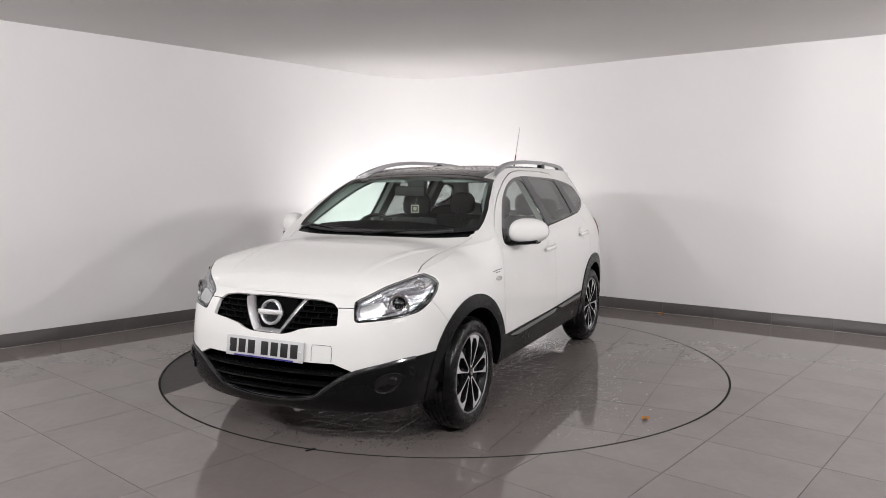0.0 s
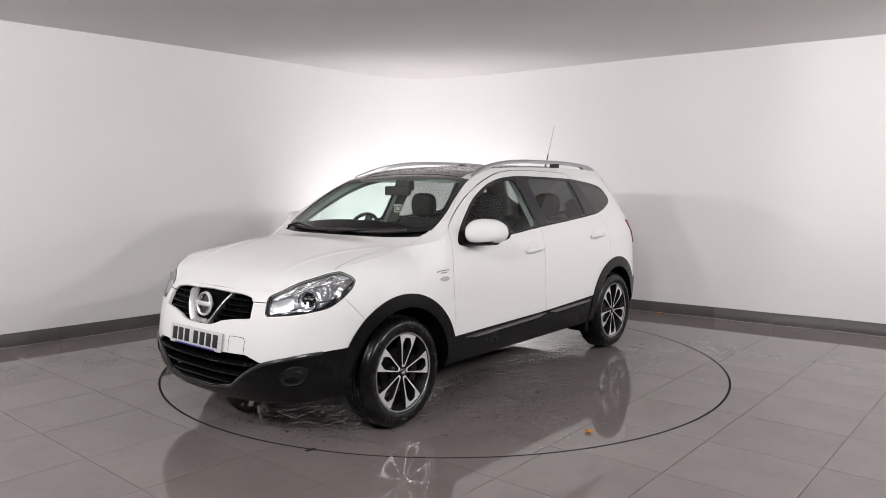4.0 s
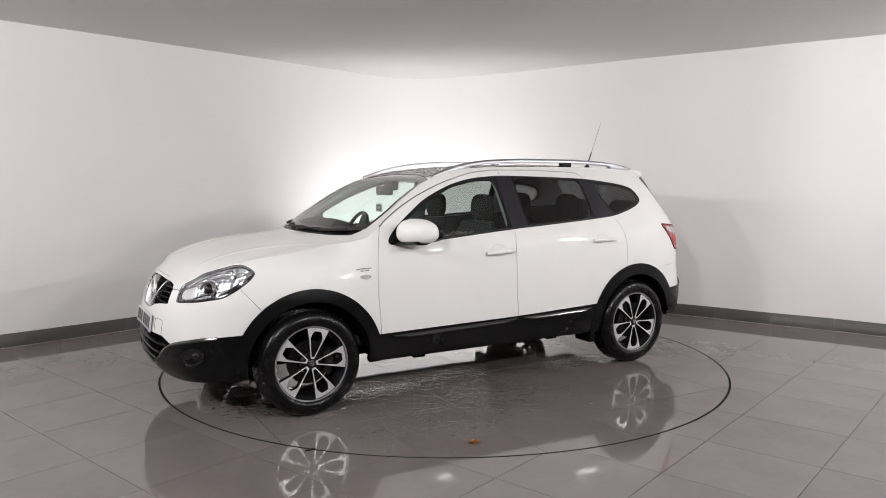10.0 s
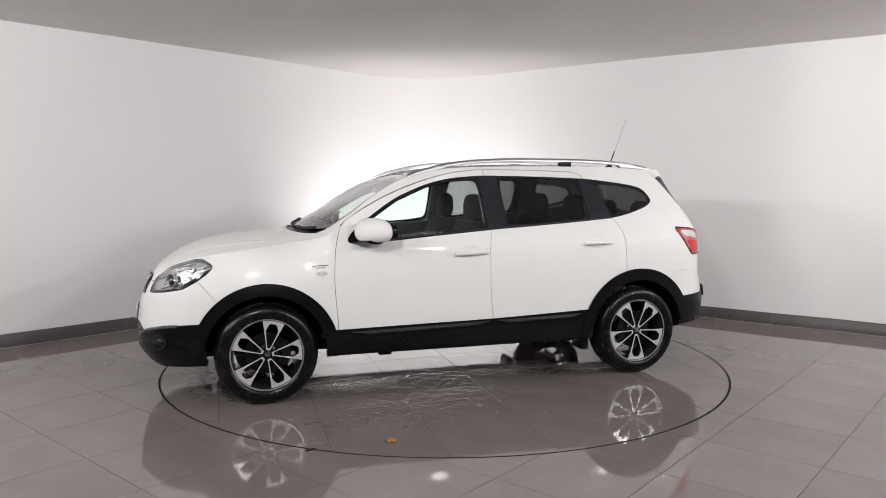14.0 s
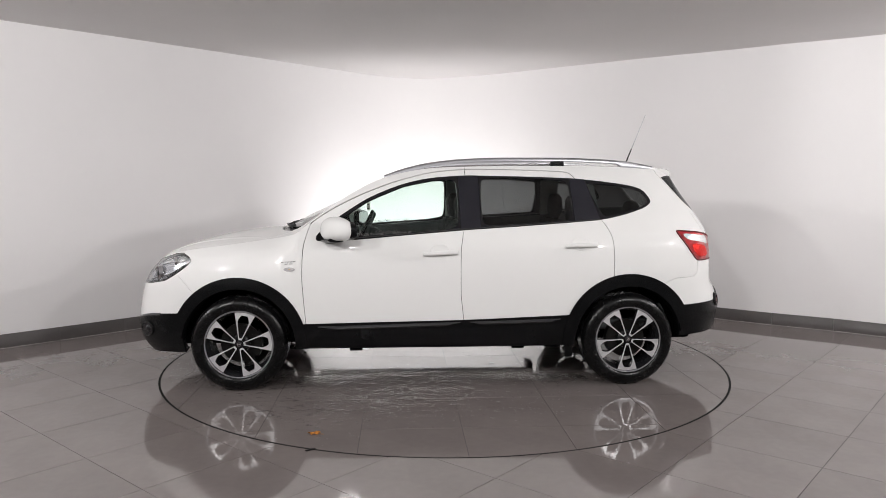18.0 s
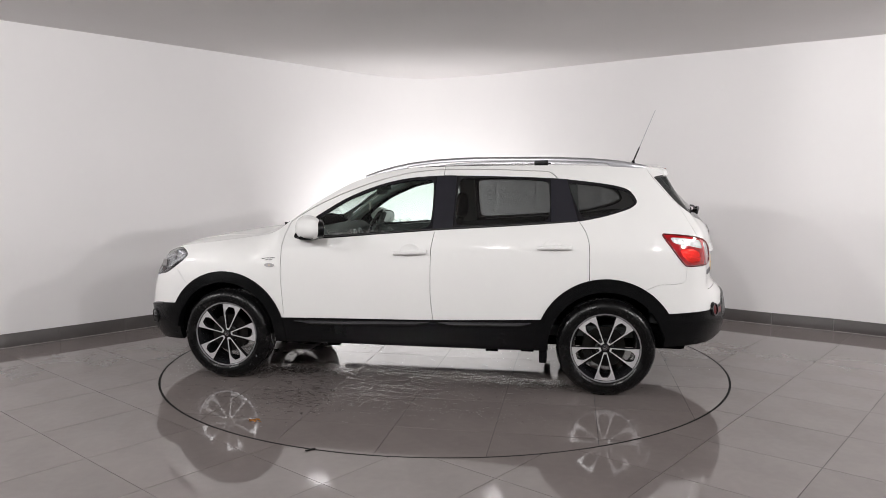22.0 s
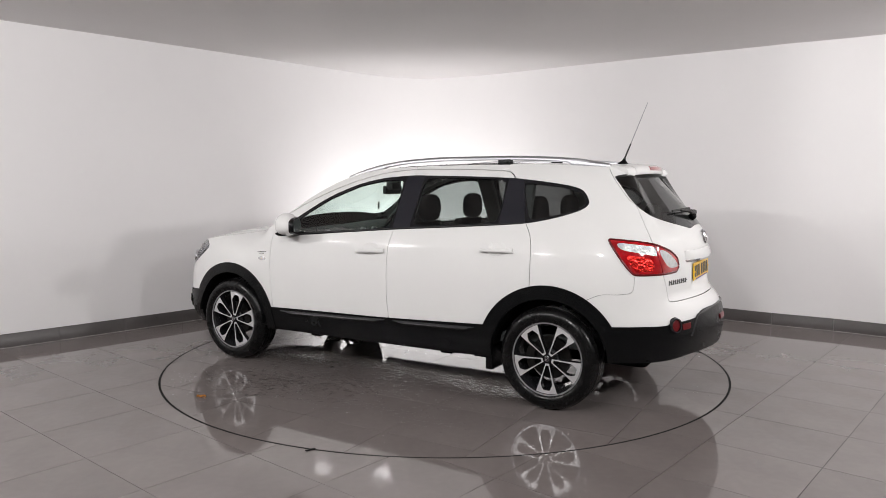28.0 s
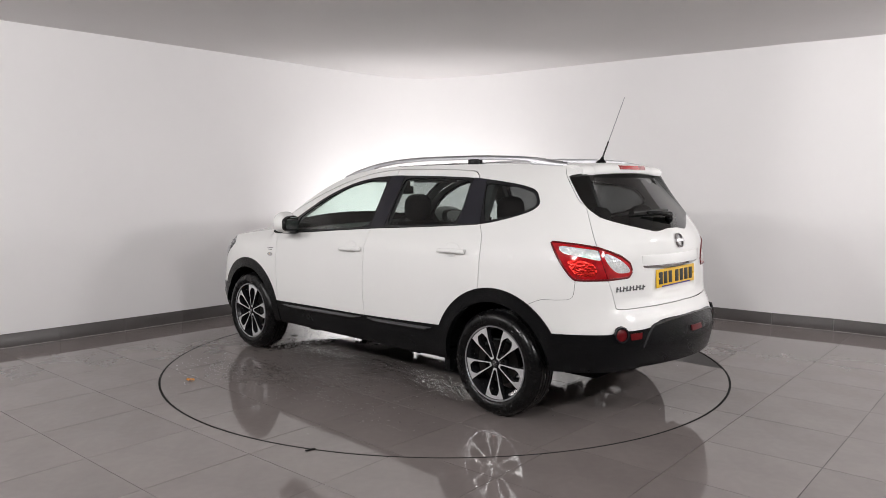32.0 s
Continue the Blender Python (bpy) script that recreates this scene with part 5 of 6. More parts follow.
for t in np.linspace(-1, 1, 14):
    y = 0.165 * t
    tip = rear_x(y, 1.515) + 0.033
    rings.append([(tip - 0.014, y, 1.547), (tip + 0.004, y, 1.548), (tip - 0.004, y, 1.573), (tip - 0.018, y, 1.575)])
add_loft(bm, rings)
part("stop_lamp", bm, RED, spoiler, "red high stop lamp")

aerial = new("roof_aerial")
aerial.parent = car
tagged(aerial, "thin whip aerial on a black base")
bm = bmesh.new()
zb = float(roof(1.60, 0.0))
add_loft(bm, [[(1.60 + 0.03 * u + rx * math.cos(a), 0.6 * rx * math.sin(a), zb - 0.004 + h) for a in (math.tau * k / 14 for k in range(14))] for u, rx, h in ((0, 0.042, 0.0), (0.0, 0.040, 0.010), (0.15, 0.030, 0.022), (0.3, 0.014, 0.034), (0.45, 0.009, 0.05))])
part("aerial_base", bm, CLAD, aerial, "black aerial base")
foot, tip = Vector((1.613, 0, zb + 0.04)), Vector((1.768, 0.0, 2.02))
bm = bmesh.new()
add_tube(bm, [foot, foot.lerp(tip, 0.27), foot.lerp(tip, 0.28)], [0.0062, 0.0052, 0.003], 8)
part("aerial_sleeve", bm, SEAL, aerial, "black aerial sleeve")
bm = bmesh.new()
add_tube(bm, [foot.lerp(tip, 0.27), tip], [0.0032, 0.0024], 8)
part("aerial_mast", bm, SILVER, aerial, "grey aerial mast")

wiper = new("rear_wiper")
wiper.parent = car
tagged(wiper, "black rear wiper resting on the glass")


def tail_point(y, z, out):
    s = np.linspace(PERIM - 0.95, PERIM, 300)
    x, yy, _ = body(s, np.full_like(s, z))
    sv = float(np.interp(abs(y), yy[::-1], s[::-1]))
    q = body_point(sv, z, -1 if y < 0 else 1, out)
    return q


bm = bmesh.new()
add_tube(bm, [tail_point(y, 1.262 + 0.012 * math.sin((y + 0.40) * 4), 0.022) for y in np.linspace(-0.31, 0.06, 12)], [0.006] * 12, 6, 1.3)
part("blade", bm, SEAL, wiper)
bm = bmesh.new()
add_tube(bm, [tail_point(0.03, 1.232, 0.012), tail_point(0.015, 1.242, 0.034), tail_point(-0.10, 1.253, 0.036), tail_point(-0.20, 1.262, 0.030)], [0.022, 0.020, 0.012, 0.008], 10)
part("arm", bm, CLAD, wiper)
bm = bmesh.new()
bmesh.ops.create_uvsphere(bm, u_segments=14, v_segments=8, radius=0.026)
part("pivot_cap", bm, CLAD, wiper).matrix_basis = Matrix.Translation(tail_point(0.03, 1.230, 0.008))

rb = new("rear_badge")
rb.parent = car
tagged(rb, "chrome ring badge with a cross bar")
bm = bmesh.new()
add_lathe(bm, [(0.033, 0.0), (0.036, 0.009), (0.041, 0.012), (0.046, 0.009), (0.049, 0.0)], 40)
add_box(bm, (-0.053, -0.002, -0.009), (0.053, 0.012, 0.009), 0.003)
part("ring", bm, CHROME, rb).matrix_basis = pose(rear_x(0, 1.10) + 0.001, 0, 1.103, 0, 0, -90) @ pose(0, 0, 0, 16)

bm = bmesh.new()
rings = []
for t in np.linspace(-1, 1, 26):
    y = 0.385 * t
    x = rear_x(y, 1.02)
    o = 0.020 * (1 - t**6)
    rings.append([(x - 0.03, y, 1.035), (x + 0.003, y, 1.030), (x + 0.002 + o, y, 0.985), (x + o - 0.004, y, 0.962), (x - 0.05, y, 0.958)])
add_loft(bm, rings)
garnish = part("tailgate_handle", bm, PAINT, PANELS["tailgate"], "white grab handle over the number plate", True, 50)
bm = bmesh.new()
rings = []
for t in np.linspace(-1, 1, 26):
    y = 0.38 * t
    x = rear_x(y, 1.02) + 0.020 * (1 - t**6)
    rings.append([(x + 0.003, y, 0.970), (x, y, 0.957), (x - 0.03, y, 0.951), (x - 0.03, y, 0.968)])
add_loft(bm, rings)
part("chrome_strip", bm, CHROME, garnish, "chrome strip")
name_badge = new("model_badge")
name_badge.parent = PANELS["tailgate"]
for k in range(9):
    a = 5.022 + k * 0.029
    bm = bmesh.new()
    add_tube(bm, [body_point(a, 0.828, -1, 0.003), body_point(a + 0.003, 0.858, -1, 0.003)], 0.0042, 6)
    add_tube(bm, [body_point(a, 0.845 - 0.012 * (k % 2), -1, 0.003), body_point(a + 0.019, 0.846 - 0.012 * (k % 2), -1, 0.003)], 0.0036, 6)
    part("badge_bar", bm, GREYINK, name_badge, "chrome badge bar" if k == 0 else "")

for side in (-1, 1):
    bm = bmesh.new()
    pp, nn = on_body(np.array([5.03]), np.array([0.585]))
    nv = Vector((nn[0][0], nn[0][1] * side, nn[0][2]))
    m = Matrix.Translation(body_point(5.03, 0.585, side, 0.008)) @ nv.to_track_quat("Y", "Z").to_matrix().to_4x4()
    add_lathe(bm, [(0.034, 0.0), (0.036, 0.012), (0.045, 0.012), (0.049, 0.0)], 36)
    fog = part("rear_fog_lamp", bm, GLOSSY, car, "round red rear fog lamp")
    fog.matrix_basis = m
    bm = bmesh.new()
    add_lathe(bm, [(0.0, 0.008), (0.02, 0.007), (0.035, 0.002)], 32)
    part("fog_lens", bm, DEEP_RED, fog, "red lens")
    skin_patch("rear_reflector", [(5.088, 0.590), (5.17, 0.592), (5.165, 0.556), (5.092, 0.552)], side, 0.012, DEEP_RED, car, "red bumper reflector", 0.006, False, False)
    skin_bar("bumper_crease", [(5.178, 0.505), (5.20, 0.545), (5.236, 0.597), (5.274, 0.627), (5.40, 0.645), (5.516, 0.652), (PERIM - 0.003, 0.658)], side, 0.006, 0.008, MOULD, car, "black bumper crease")
    rims = resample(rounded(LAMP_REAR, 0.10), 0.010, True, False)
    bm = bmesh.new()
    add_tube(bm, [body_point(a, b, side, 0.001) for a, b in np.vstack([rims, rims[:2]])], 0.007, 6)
    part("lamp_edge", bm, DEEP_RED, PANELS["tail_lamp", side], "dark red lamp edge")
    skin_patch("lamp_glow", [(4.690, 1.020), (4.780, 1.018), (4.860, 1.000), (4.885, 0.955), (4.870, 0.925), (4.775, 0.922), (4.735, 0.950)], side, 0.0042, RED_FACET, PANELS["tail_lamp", side], "bright faceted red reflector", 0.003)

bm = bmesh.new()
add_loft(bm, [[(rear_x(y, z) + o, y, z) for z, o in ((0.556, 0.0), (0.558, 0.016), (0.590, 0.016), (0.592, 0.0))] for y in np.linspace(-0.065, 0.065, 8)])
part("rear_reflector", bm, DEEP_RED, car, "red centre fog lamp")

# ---- underside ----
bm = bmesh.new()
add_box(bm, (-1.95, -0.60, 0.285), (1.95, 0.60, 0.40), 0.03)
add_box(bm, (-0.93, -0.80, 0.30), (0.93, 0.80, 0.42), 0.02)
add_box(bm, (1.75, -0.5, 0.33), (2.02, 0.5, 0.5), 0.03)
part("underbody", bm, DARK, car, "dark underbody")
bm = bmesh.new()
for x in (-1.383, 1.383):
    add_tube(bm, [(x, -0.70, 0.30), (x, 0.70, 0.30)], 0.04, 10)
part("axle", bm, DARK, car, "dark axle beams")
for x0, y0 in ((-0.62, -0.76), (0.55, -0.75), (0.80, -0.72)):
    bm = bmesh.new()
    add_box(bm, (x0, y0 - 0.02, 0.262), (x0 + 0.09, y0 + 0.02, 0.30), 0.006)
    part("jacking_bracket", bm, DARK, car)

# ---- cabin ----
cabin = new("cabin")
cabin.parent = car
tagged(cabin, "dark grey cabin with cloth seats")
bm = bmesh.new()
rings = []
for y in np.linspace(-0.70, 0.70, 24):
    e = 0.05 * (abs(y) / 0.7) ** 3
    hump = 0.045 * math.exp(-((y - 0.36) / 0.2) ** 2)
    x0 = float(screen_low(y)) + 0.05
    rings.append([(x0, y, 0.72), (x0, y, 1.075 - e), (-0.86, y, 1.10 - e + hump * 0.4), (-0.68, y, 1.095 - e + hump), (-0.61, y, 1.05 - e + hump), (-0.60, y, 0.90), (-0.72, y, 0.66)])
add_loft(bm, rings)
part("dashboard", bm, TRIM, cabin, "dark grey dashboard")
for y in (-0.55, -0.08, 0.08, 0.60):
    bm = bmesh.new()
    add_lathe(bm, [(0.030, 0.0), (0.036, 0.012), (0.044, 0.012), (0.048, 0.0)], 24)
    part("air_vent", bm, SILVER, cabin, "silver ringed air vent").matrix_basis = pose(-0.612, y, 1.035, 0, 0, -90) @ pose(0, 0, 0, 15)
wheel_m = pose(-0.555, 0.340, 1.060, 0, -65, 0)
bm = bmesh.new()
rings = []
for k in range(36):
    a = math.tau * k / 36
    c = Vector((math.cos(a), math.sin(a), 0))
    rings.append([c * (0.172 + 0.014 * math.cos(b)) + Vector((0, 0, 0.016 * math.sin(b))) for b in (math.tau * j / 10 for j in range(10))])
add_loft(bm, rings + [rings[0]], True, False)
bmesh.ops.remove_doubles(bm, verts=bm.verts, dist=1e-5)
sw = part("steering_wheel", bm, GLOSSY, cabin, "black steering wheel")
sw.matrix_basis = wheel_m
bm = bmesh.new()
add_box(bm, (-0.17, -0.055, -0.04), (0.17, 0.03, -0.005), 0.012)
add_box(bm, (-0.03, -0.17, -0.04), (0.03, 0.03, -0.005), 0.012)
add_box(bm, (-0.06, -0.06, -0.16), (0.06, 0.06, -0.02), 0.02)
part("steering_hub", bm, TRIM, sw).matrix_basis = pose(0, 0, 0, 0, 0, 90)


def seat(x, y, wide, base, top, head, name="seat"):
    s = new(name)
    s.parent = cabin
    tagged(s, "dark cloth seat with a headrest")
    bm = bmesh.new()
    rings = []
    for t in np.linspace(0, 1, 16):
        z = base + (top - base) * t
        xc = x + 0.20 * t
        w = wide * (0.96 + 0.08 * math.sin(3.0 * t) - 0.22 * max(0, t - 0.75) / 0.25 * 0.8)
        d = 0.075 - 0.03 * t
        rings.append([(xc + d * math.copysign(abs(math.sin(a)) ** 0.7, math.sin(a)), y + w * math.copysign(abs(math.cos(a)) ** 0.5, math.cos(a)), z) for a in (math.tau * k / 20 for k in range(20))])
    add_loft(bm, rings)
    part("backrest", bm, CLOTH, s)
    bm = bmesh.new()
    add_box(bm, (x - 0.46, y - wide, base - 0.16), (x + 0.06, y + wide, base + 0.03), 0.05, None, 3)
    part("cushion", bm, CLOTH, s)
    for hy in head:
        bm = bmesh.new()
        rings = ellipsoid(bm, (0, 0, 0), (0.055, 0.125, 0.105), 2.9, 20, 12)
        add_loft(bm, [[Vector((v.x + x + 0.235 + 0.02 * v.z, v.y * (1 - 0.35 * max(v.z, 0)) + y + hy, v.z + top + 0.105)) for v in ring] for ring in rings])
        part("headrest", bm, CLOTH, s)
        bm = bmesh.new()
        for dy in (-0.05, 0.05):
            add_tube(bm, [(x + 0.20, y + hy + dy, top - 0.03), (x + 0.23, y + hy + dy, top + 0.06)], 0.006, 6)
        part("headrest_post", bm, SILVER, s)


seat(-0.02, -0.36, 0.255, 0.66, 1.165, (0.0,))
seat(-0.02, 0.36, 0.255, 0.66, 1.165, (0.0,))
seat(0.86, -0.33, 0.30, 0.66, 1.16, (0.0,))
seat(0.86, 0.33, 0.30, 0.66, 1.16, (0.0,))
seat(1.52, -0.28, 0.24, 0.66, 1.10, (0.0,))
seat(1.52, 0.28, 0.24, 0.66, 1.10, (0.0,))
bm = bmesh.new()
add_box(bm, (-1.0, -0.72, 0.38), (1.7, 0.72, 0.46), 0.02)
add_box(bm, (-0.62, -0.11, 0.40), (0.30, 0.11, 0.74), 0.03)
add_box(bm, (1.70, -0.58, 0.46), (1.86, 0.58, 1.12), 0.03)
part("cabin_floor", bm, TRIM, cabin, "dark cabin floor and console")
for side in (-1, 1):
    bm = bmesh.new()
    rings = []
    for x in np.linspace(-0.80, 1.90, 40):
        s = float(s_of_x(x))
        zt = float(np.interp(s, [1.98, 2.585, 3.02, 3.52, 4.01, 4.3, 4.8], [1.045, 1.085, 1.118, 1.15, 1.185, 1.23, 1.24]))
        low = 0.82 if x > 0.88 else 0.42
        pb, pt = body_point(s, max(0.62, low + 0.02), side, -0.06), body_point(s, zt, side, -0.025)
        rings.append([(pb.x, pb.y, low), pb, (pt.x, pt.y, zt - 0.03), (pt.x, pt.y + side * 0.006, zt), (pt.x, pt.y - side * 0.05, zt - 0.01), (pt.x, pb.y - side * 0.10, max(0.80, low + 0.03)), (pb.x, pb.y - side * 0.05, low)])
    add_loft(bm, rings)
    part("door_lining", bm, TRIM, cabin, "dark door lining")
    for x0, x1 in ((0.17, 0.30), (1.02, 1.17)):
        bm = bmesh.new()
        rings = []
        for z in np.linspace(1.10, 1.53, 12):
            lean = 0.10 * (1.53 - z) if x0 > 1 else 0.0
            a, b = body_point(float(s_of_x(x0 + lean)), z, side, -0.02), body_point(float(s_of_x(x1 + lean)), z, side, -0.02)
            inn = Vector((0, -side * 0.045, 0))
            rings.append([a, b, b + inn, a + inn])
        add_loft(bm, rings)
        part("pillar_lining", bm, LINING, cabin, "pale pillar lining")
    bm = bmesh.new()
    rings = []
    for t in np.linspace(0, 1, 14):
        x = -0.93 + 0.62 * t
        y = float(np.interp(x, EDGE[0], EDGE[1])) - 0.045
        z = float(roof(x, y)) - 0.03
        rings.append([(x, side * (y + 0.02), z), (x + 0.03, side * (y - 0.045), z - 0.01), (x + 0.05, side * (y - 0.02), z - 0.035), (x + 0.04, side * (y + 0.02), z - 0.03)])
    add_loft(bm, rings)
    part("pillar_lining", bm, LINING, cabin, "pale windscreen pillar lining")
    bm = bmesh.new()
    add_box(bm, (-0.36, side * 0.36 - 0.2, 1.462), (-0.20, side * 0.36 + 0.2, 1.485), 0.008)
    part("sun_visor", bm, LINING, cabin, "pale folded sun visor")
bm = bmesh.new()
add_box(bm, (-0.435, -0.045, 1.362), (-0.400, 0.205, 1.434), 0.014)
add_box(bm, (-0.41, -0.03, 1.40), (-0.345, 0.11, 1.478), 0.014)
part("rear_view_mirror", bm, SEAL, cabin, "black rear-view mirror")
bm = bmesh.new()
add_tube(bm, [(-0.42, 0.02, 1.37), (-0.46, 0.005, 1.33), (-0.505, -0.005, 1.297)], 0.0015, 5)
part("tag_string", bm, CARD, cabin)
tag = new("hanging_tag")
tag.parent = cabin
tagged(tag, "square hanging card tag")
for h, t, mat, nm in ((0.030, 0.003, CARD, "card"), (0.021, 0.0042, SEAL, "card_panel"), (0.0125, 0.0052, CARD, "card_mark")):
    bm = bmesh.new()
    add_box(bm, (-t, -h, -h), (t, h, h), 0.0008)
    part(nm, bm, mat, tag).matrix_basis = pose(-0.505, -0.005, 1.268, 0, 0, 25)


FRONT_TURN, REAR_TURN = -12.0, 36.0

# ---- wheels ----
def wheel_at(x, side, turn):
    """A tyre on a five-petal alloy; its outer face at +y of its own space, turned for the other side."""
    hub = new("wheel")
    hub.parent = car
    hub.matrix_basis = pose(x, side * 0.765, 0.335, 0, 0, 0 if side > 0 else 180) @ pose(0, 0, 0, 0, turn, 0)
    bm = bmesh.new()
    prof = [(0.232, 0.082), (0.238, 0.094), (0.252, 0.104), (0.275, 0.109), (0.296, 0.106), (0.314, 0.096), (0.326, 0.082), (0.331, 0.066)]
    for k in range(-4, 5):
        yy = k * 0.0145
        prof += [(0.3345, yy * -1 + 0.0048), (0.3345, yy * -1 - 0.0042)] if k % 2 else [(0.3345, yy * -1 + 0.004), (0.3305, yy * -1 + 0.003), (0.3305, yy * -1 - 0.003), (0.3345, yy * -1 - 0.004)]
    prof += [(0.331, -0.07), (0.322, -0.088), (0.30, -0.105), (0.27, -0.108), (0.24, -0.098), (0.225, -0.085)]
    add_lathe(bm, prof, 72)
    part("tyre", bm, RUBBER, hub, "wet black rubber tyre")
    bm = bmesh.new()
    add_lathe(bm, [(0.240, 0.090), (0.236, 0.096), (0.229, 0.094), (0.224, 0.082), (0.214, 0.06), (0.205, 0.02), (0.20, -0.09), (0.225, -0.095)], 72)
    part("rim", bm, ALLOY_DARK, hub, "black painted rim barrel")
    bm = bmesh.new()
    add_lathe(bm, [(0.2405, 0.092), (0.2385, 0.0975), (0.231, 0.0965), (0.2285, 0.092)], 72)
    part("rim_lip", bm, SILVER, hub, "machined rim lip")
    # petals: closed frames from the hub to the rim
    for k in range(5):
        mid = math.tau * k / 5
        outer, inner = [], []

        def polar(r, a, y):
            return (r * math.sin(mid + a), y, r * math.cos(mid + a))
        n = 18
        for sgn in (-1, 1):
            rr = np.linspace(0.030, 0.2295, n) if sgn < 0 else np.linspace(0.2295, 0.030, n)
            for r in rr:
                f = (r - 0.030) / 0.1995
                centre_off = r * math.sin(radians(18)) * 0.92
                half = 0.0050 + 0.0075 * max(f, 0) ** 2
                outer.append((centre_off + half, r, sgn))
                ri = 0.044 + (0.205 - 0.044) * f
                co = ri * math.sin(radians(18)) * 0.92
                half_in = 0.0048 + 0.005 * f**2 + 0.030 * max(0.0, (f - 0.68) / 0.32) ** 1.6
                inner.append((max(co - half_in, 0.001 + 0.006 * math.sin(min(f * 8, 1.57))), ri, sgn))
        height = lambda r: 0.080 + 0.012 * min(1.0, r / 0.16) ** 0.8 - 0.004 * max(0.0, (r - 0.16) / 0.07)
        bm = bmesh.new()
        rot = Matrix.Rotation(mid, 3, "Y")
        rings = []
        for lift, shrink in ((-0.035, 0.0), (-0.002, 0.0), (0.0, 0.0015)):
            o = [rot @ Vector((sg * (w - shrink), height(r) + lift, r)) for w, r, sg in outer]
            i = [rot @ Vector((sg * (w + shrink), height(r) + lift, r)) for w, r, sg in inner]
            rings.append((o, i))
        m = len(outer)
        vo = [[bm.verts.new(q) for q in ring[0]] for ring in rings]
        vi = [[bm.verts.new(q) for q in ring[1]] for ring in rings]
        dark = []
        for a in range(2):
            for q in range(m):
                w = (q + 1) % m
                dark.append(bm.faces.new((vo[a][q], vo[a][w], vo[a + 1][w], vo[a + 1][q])))
                dark.append(bm.faces.new((vi[a][w], vi[a][q], vi[a + 1][q], vi[a + 1][w])))
        for q in range(m):
            w = (q + 1) % m
            bm.faces.new((vo[2][q], vo[2][w], vi[2][w], vi[2][q]))
        for f in dark:
            f.material_index = 1
        sp = part("spoke", bm, ALLOY, hub, "machined alloy petal spoke", True, 30)
        sp.data.materials.append(ALLOY_DARK)
    bm = bmesh.new()
    add_lathe(bm, [(0.0, 0.079), (0.026, 0.078), (0.032, 0.066), (0.055, 0.056), (0.064, 0.048), (0.066, 0.03), (0.066, -0.05)], 40)
    part("hub", bm, ALLOY_DARK, hub, "black wheel hub")
    bm = bmesh.new()
    add_lathe(bm, [(0.0, 0.0895), (0.019, 0.0885), (0.0235, 0.085), (0.0245, 0.075)], 32)
    cap = part("hub_cap", bm, GLOSSY, hub, "black hub cap with a chrome ring badge")
    bm = bmesh.new()
    add_lathe(bm, [(0.010, 0.0890), (0.0115, 0.0910), (0.0145, 0.0910), (0.0155, 0.0885)], 28)
    add_box(bm, (-0.016, 0.088, -0.003), (0.016, 0.0915, 0.003), 0.001)
    part("cap_badge", bm, CHROME, cap)
    for k in range(5):
        a = math.tau * (k + 0.5) / 5
        bm = bmesh.new()
        bmesh.ops.create_cone(bm, cap_ends=True, segments=6, radius1=0.0105, radius2=0.009, depth=0.022,
                              matrix=Matrix.Translation((0.046 * math.sin(a), 0.060, 0.046 * math.cos(a))) @ Matrix.Rotation(radians(-90), 4, "X"))
        part("wheel_nut", bm, STEEL, hub, "dark steel wheel nut", False)
    bm = bmesh.new()
    drops = random.Random(int(x * 10) + side * 7 + 40)
    for k in range(44):
        a, r = drops.uniform(0, math.tau), drops.choice((0.2325, 0.209, 0.209, 0.207))
        y = 0.0965 if r > 0.23 else drops.uniform(0.025, 0.055)
        bmesh.ops.create_icosphere(bm, subdivisions=1, radius=drops.uniform(0.0016, 0.0036), matrix=Matrix.Translation((r * math.sin(a), y, r * math.cos(a))))
    tagged(part("water_beads", bm, CHROME, hub, "glinting water beads on the rim"), "", "", "", "stuff")
    return hub


def brake_at(x, side):
    bm = bmesh.new()
    add_lathe(bm, [(0.07, 0.030), (0.138, 0.030), (0.138, 0.005), (0.07, 0.005), (0.07, 0.030)], 48)
    d = part("brake_disc", bm, STEEL, car, "grey steel brake disc")
    d.matrix_basis = pose(x, side * 0.765, 0.335, 0, 0, 0 if side > 0 else 180)
    bm = bmesh.new()
    add_lathe(bm, [(0.10, 0.062), (0.155, 0.060), (0.158, 0.01), (0.10, 0.01), (0.10, 0.062)], 12, True, radians(-35), radians(70))
    c = part("brake_caliper", bm, STEEL, car, "bare metal brake caliper")
    c.matrix_basis = pose(x, side * 0.765, 0.335, 0, 0, 0 if side > 0 else 180) @ pose(0, 0, 0, 0, 180 if (x > 0) == (side > 0) else 0, 0)
    # arch liner over the wheel
    bm = bmesh.new()
    rows = []
    for k in range(25):
        a = radians(8 + 166 * k / 24)
        rows.append([bm.verts.new((x + 0.398 * math.cos(a), side * y, 0.335 + 0.398 * math.sin(a))) for y in (0.85, 0.52, 0.50)])
    for a, b in zip(rows, rows[1:]):
        for i in range(2):
            bm.faces.new((a[i], a[i + 1], b[i + 1], b[i]))
    centre = bm.verts.new((x, side * 0.50, 0.335))
    for a, b in zip(rows, rows[1:]):
        bm.faces.new((a[2], centre, b[2]))
    part("arch_liner", bm, DARK, car, "dark wheel arch liner")


for wx, front in ((-1.383, True), (1.383, False)):
    for side in (-1, 1):
        wheel_at(wx, side, FRONT_TURN if front else REAR_TURN)
        brake_at(wx, side)


# ---- the turntable and what lies on it ----

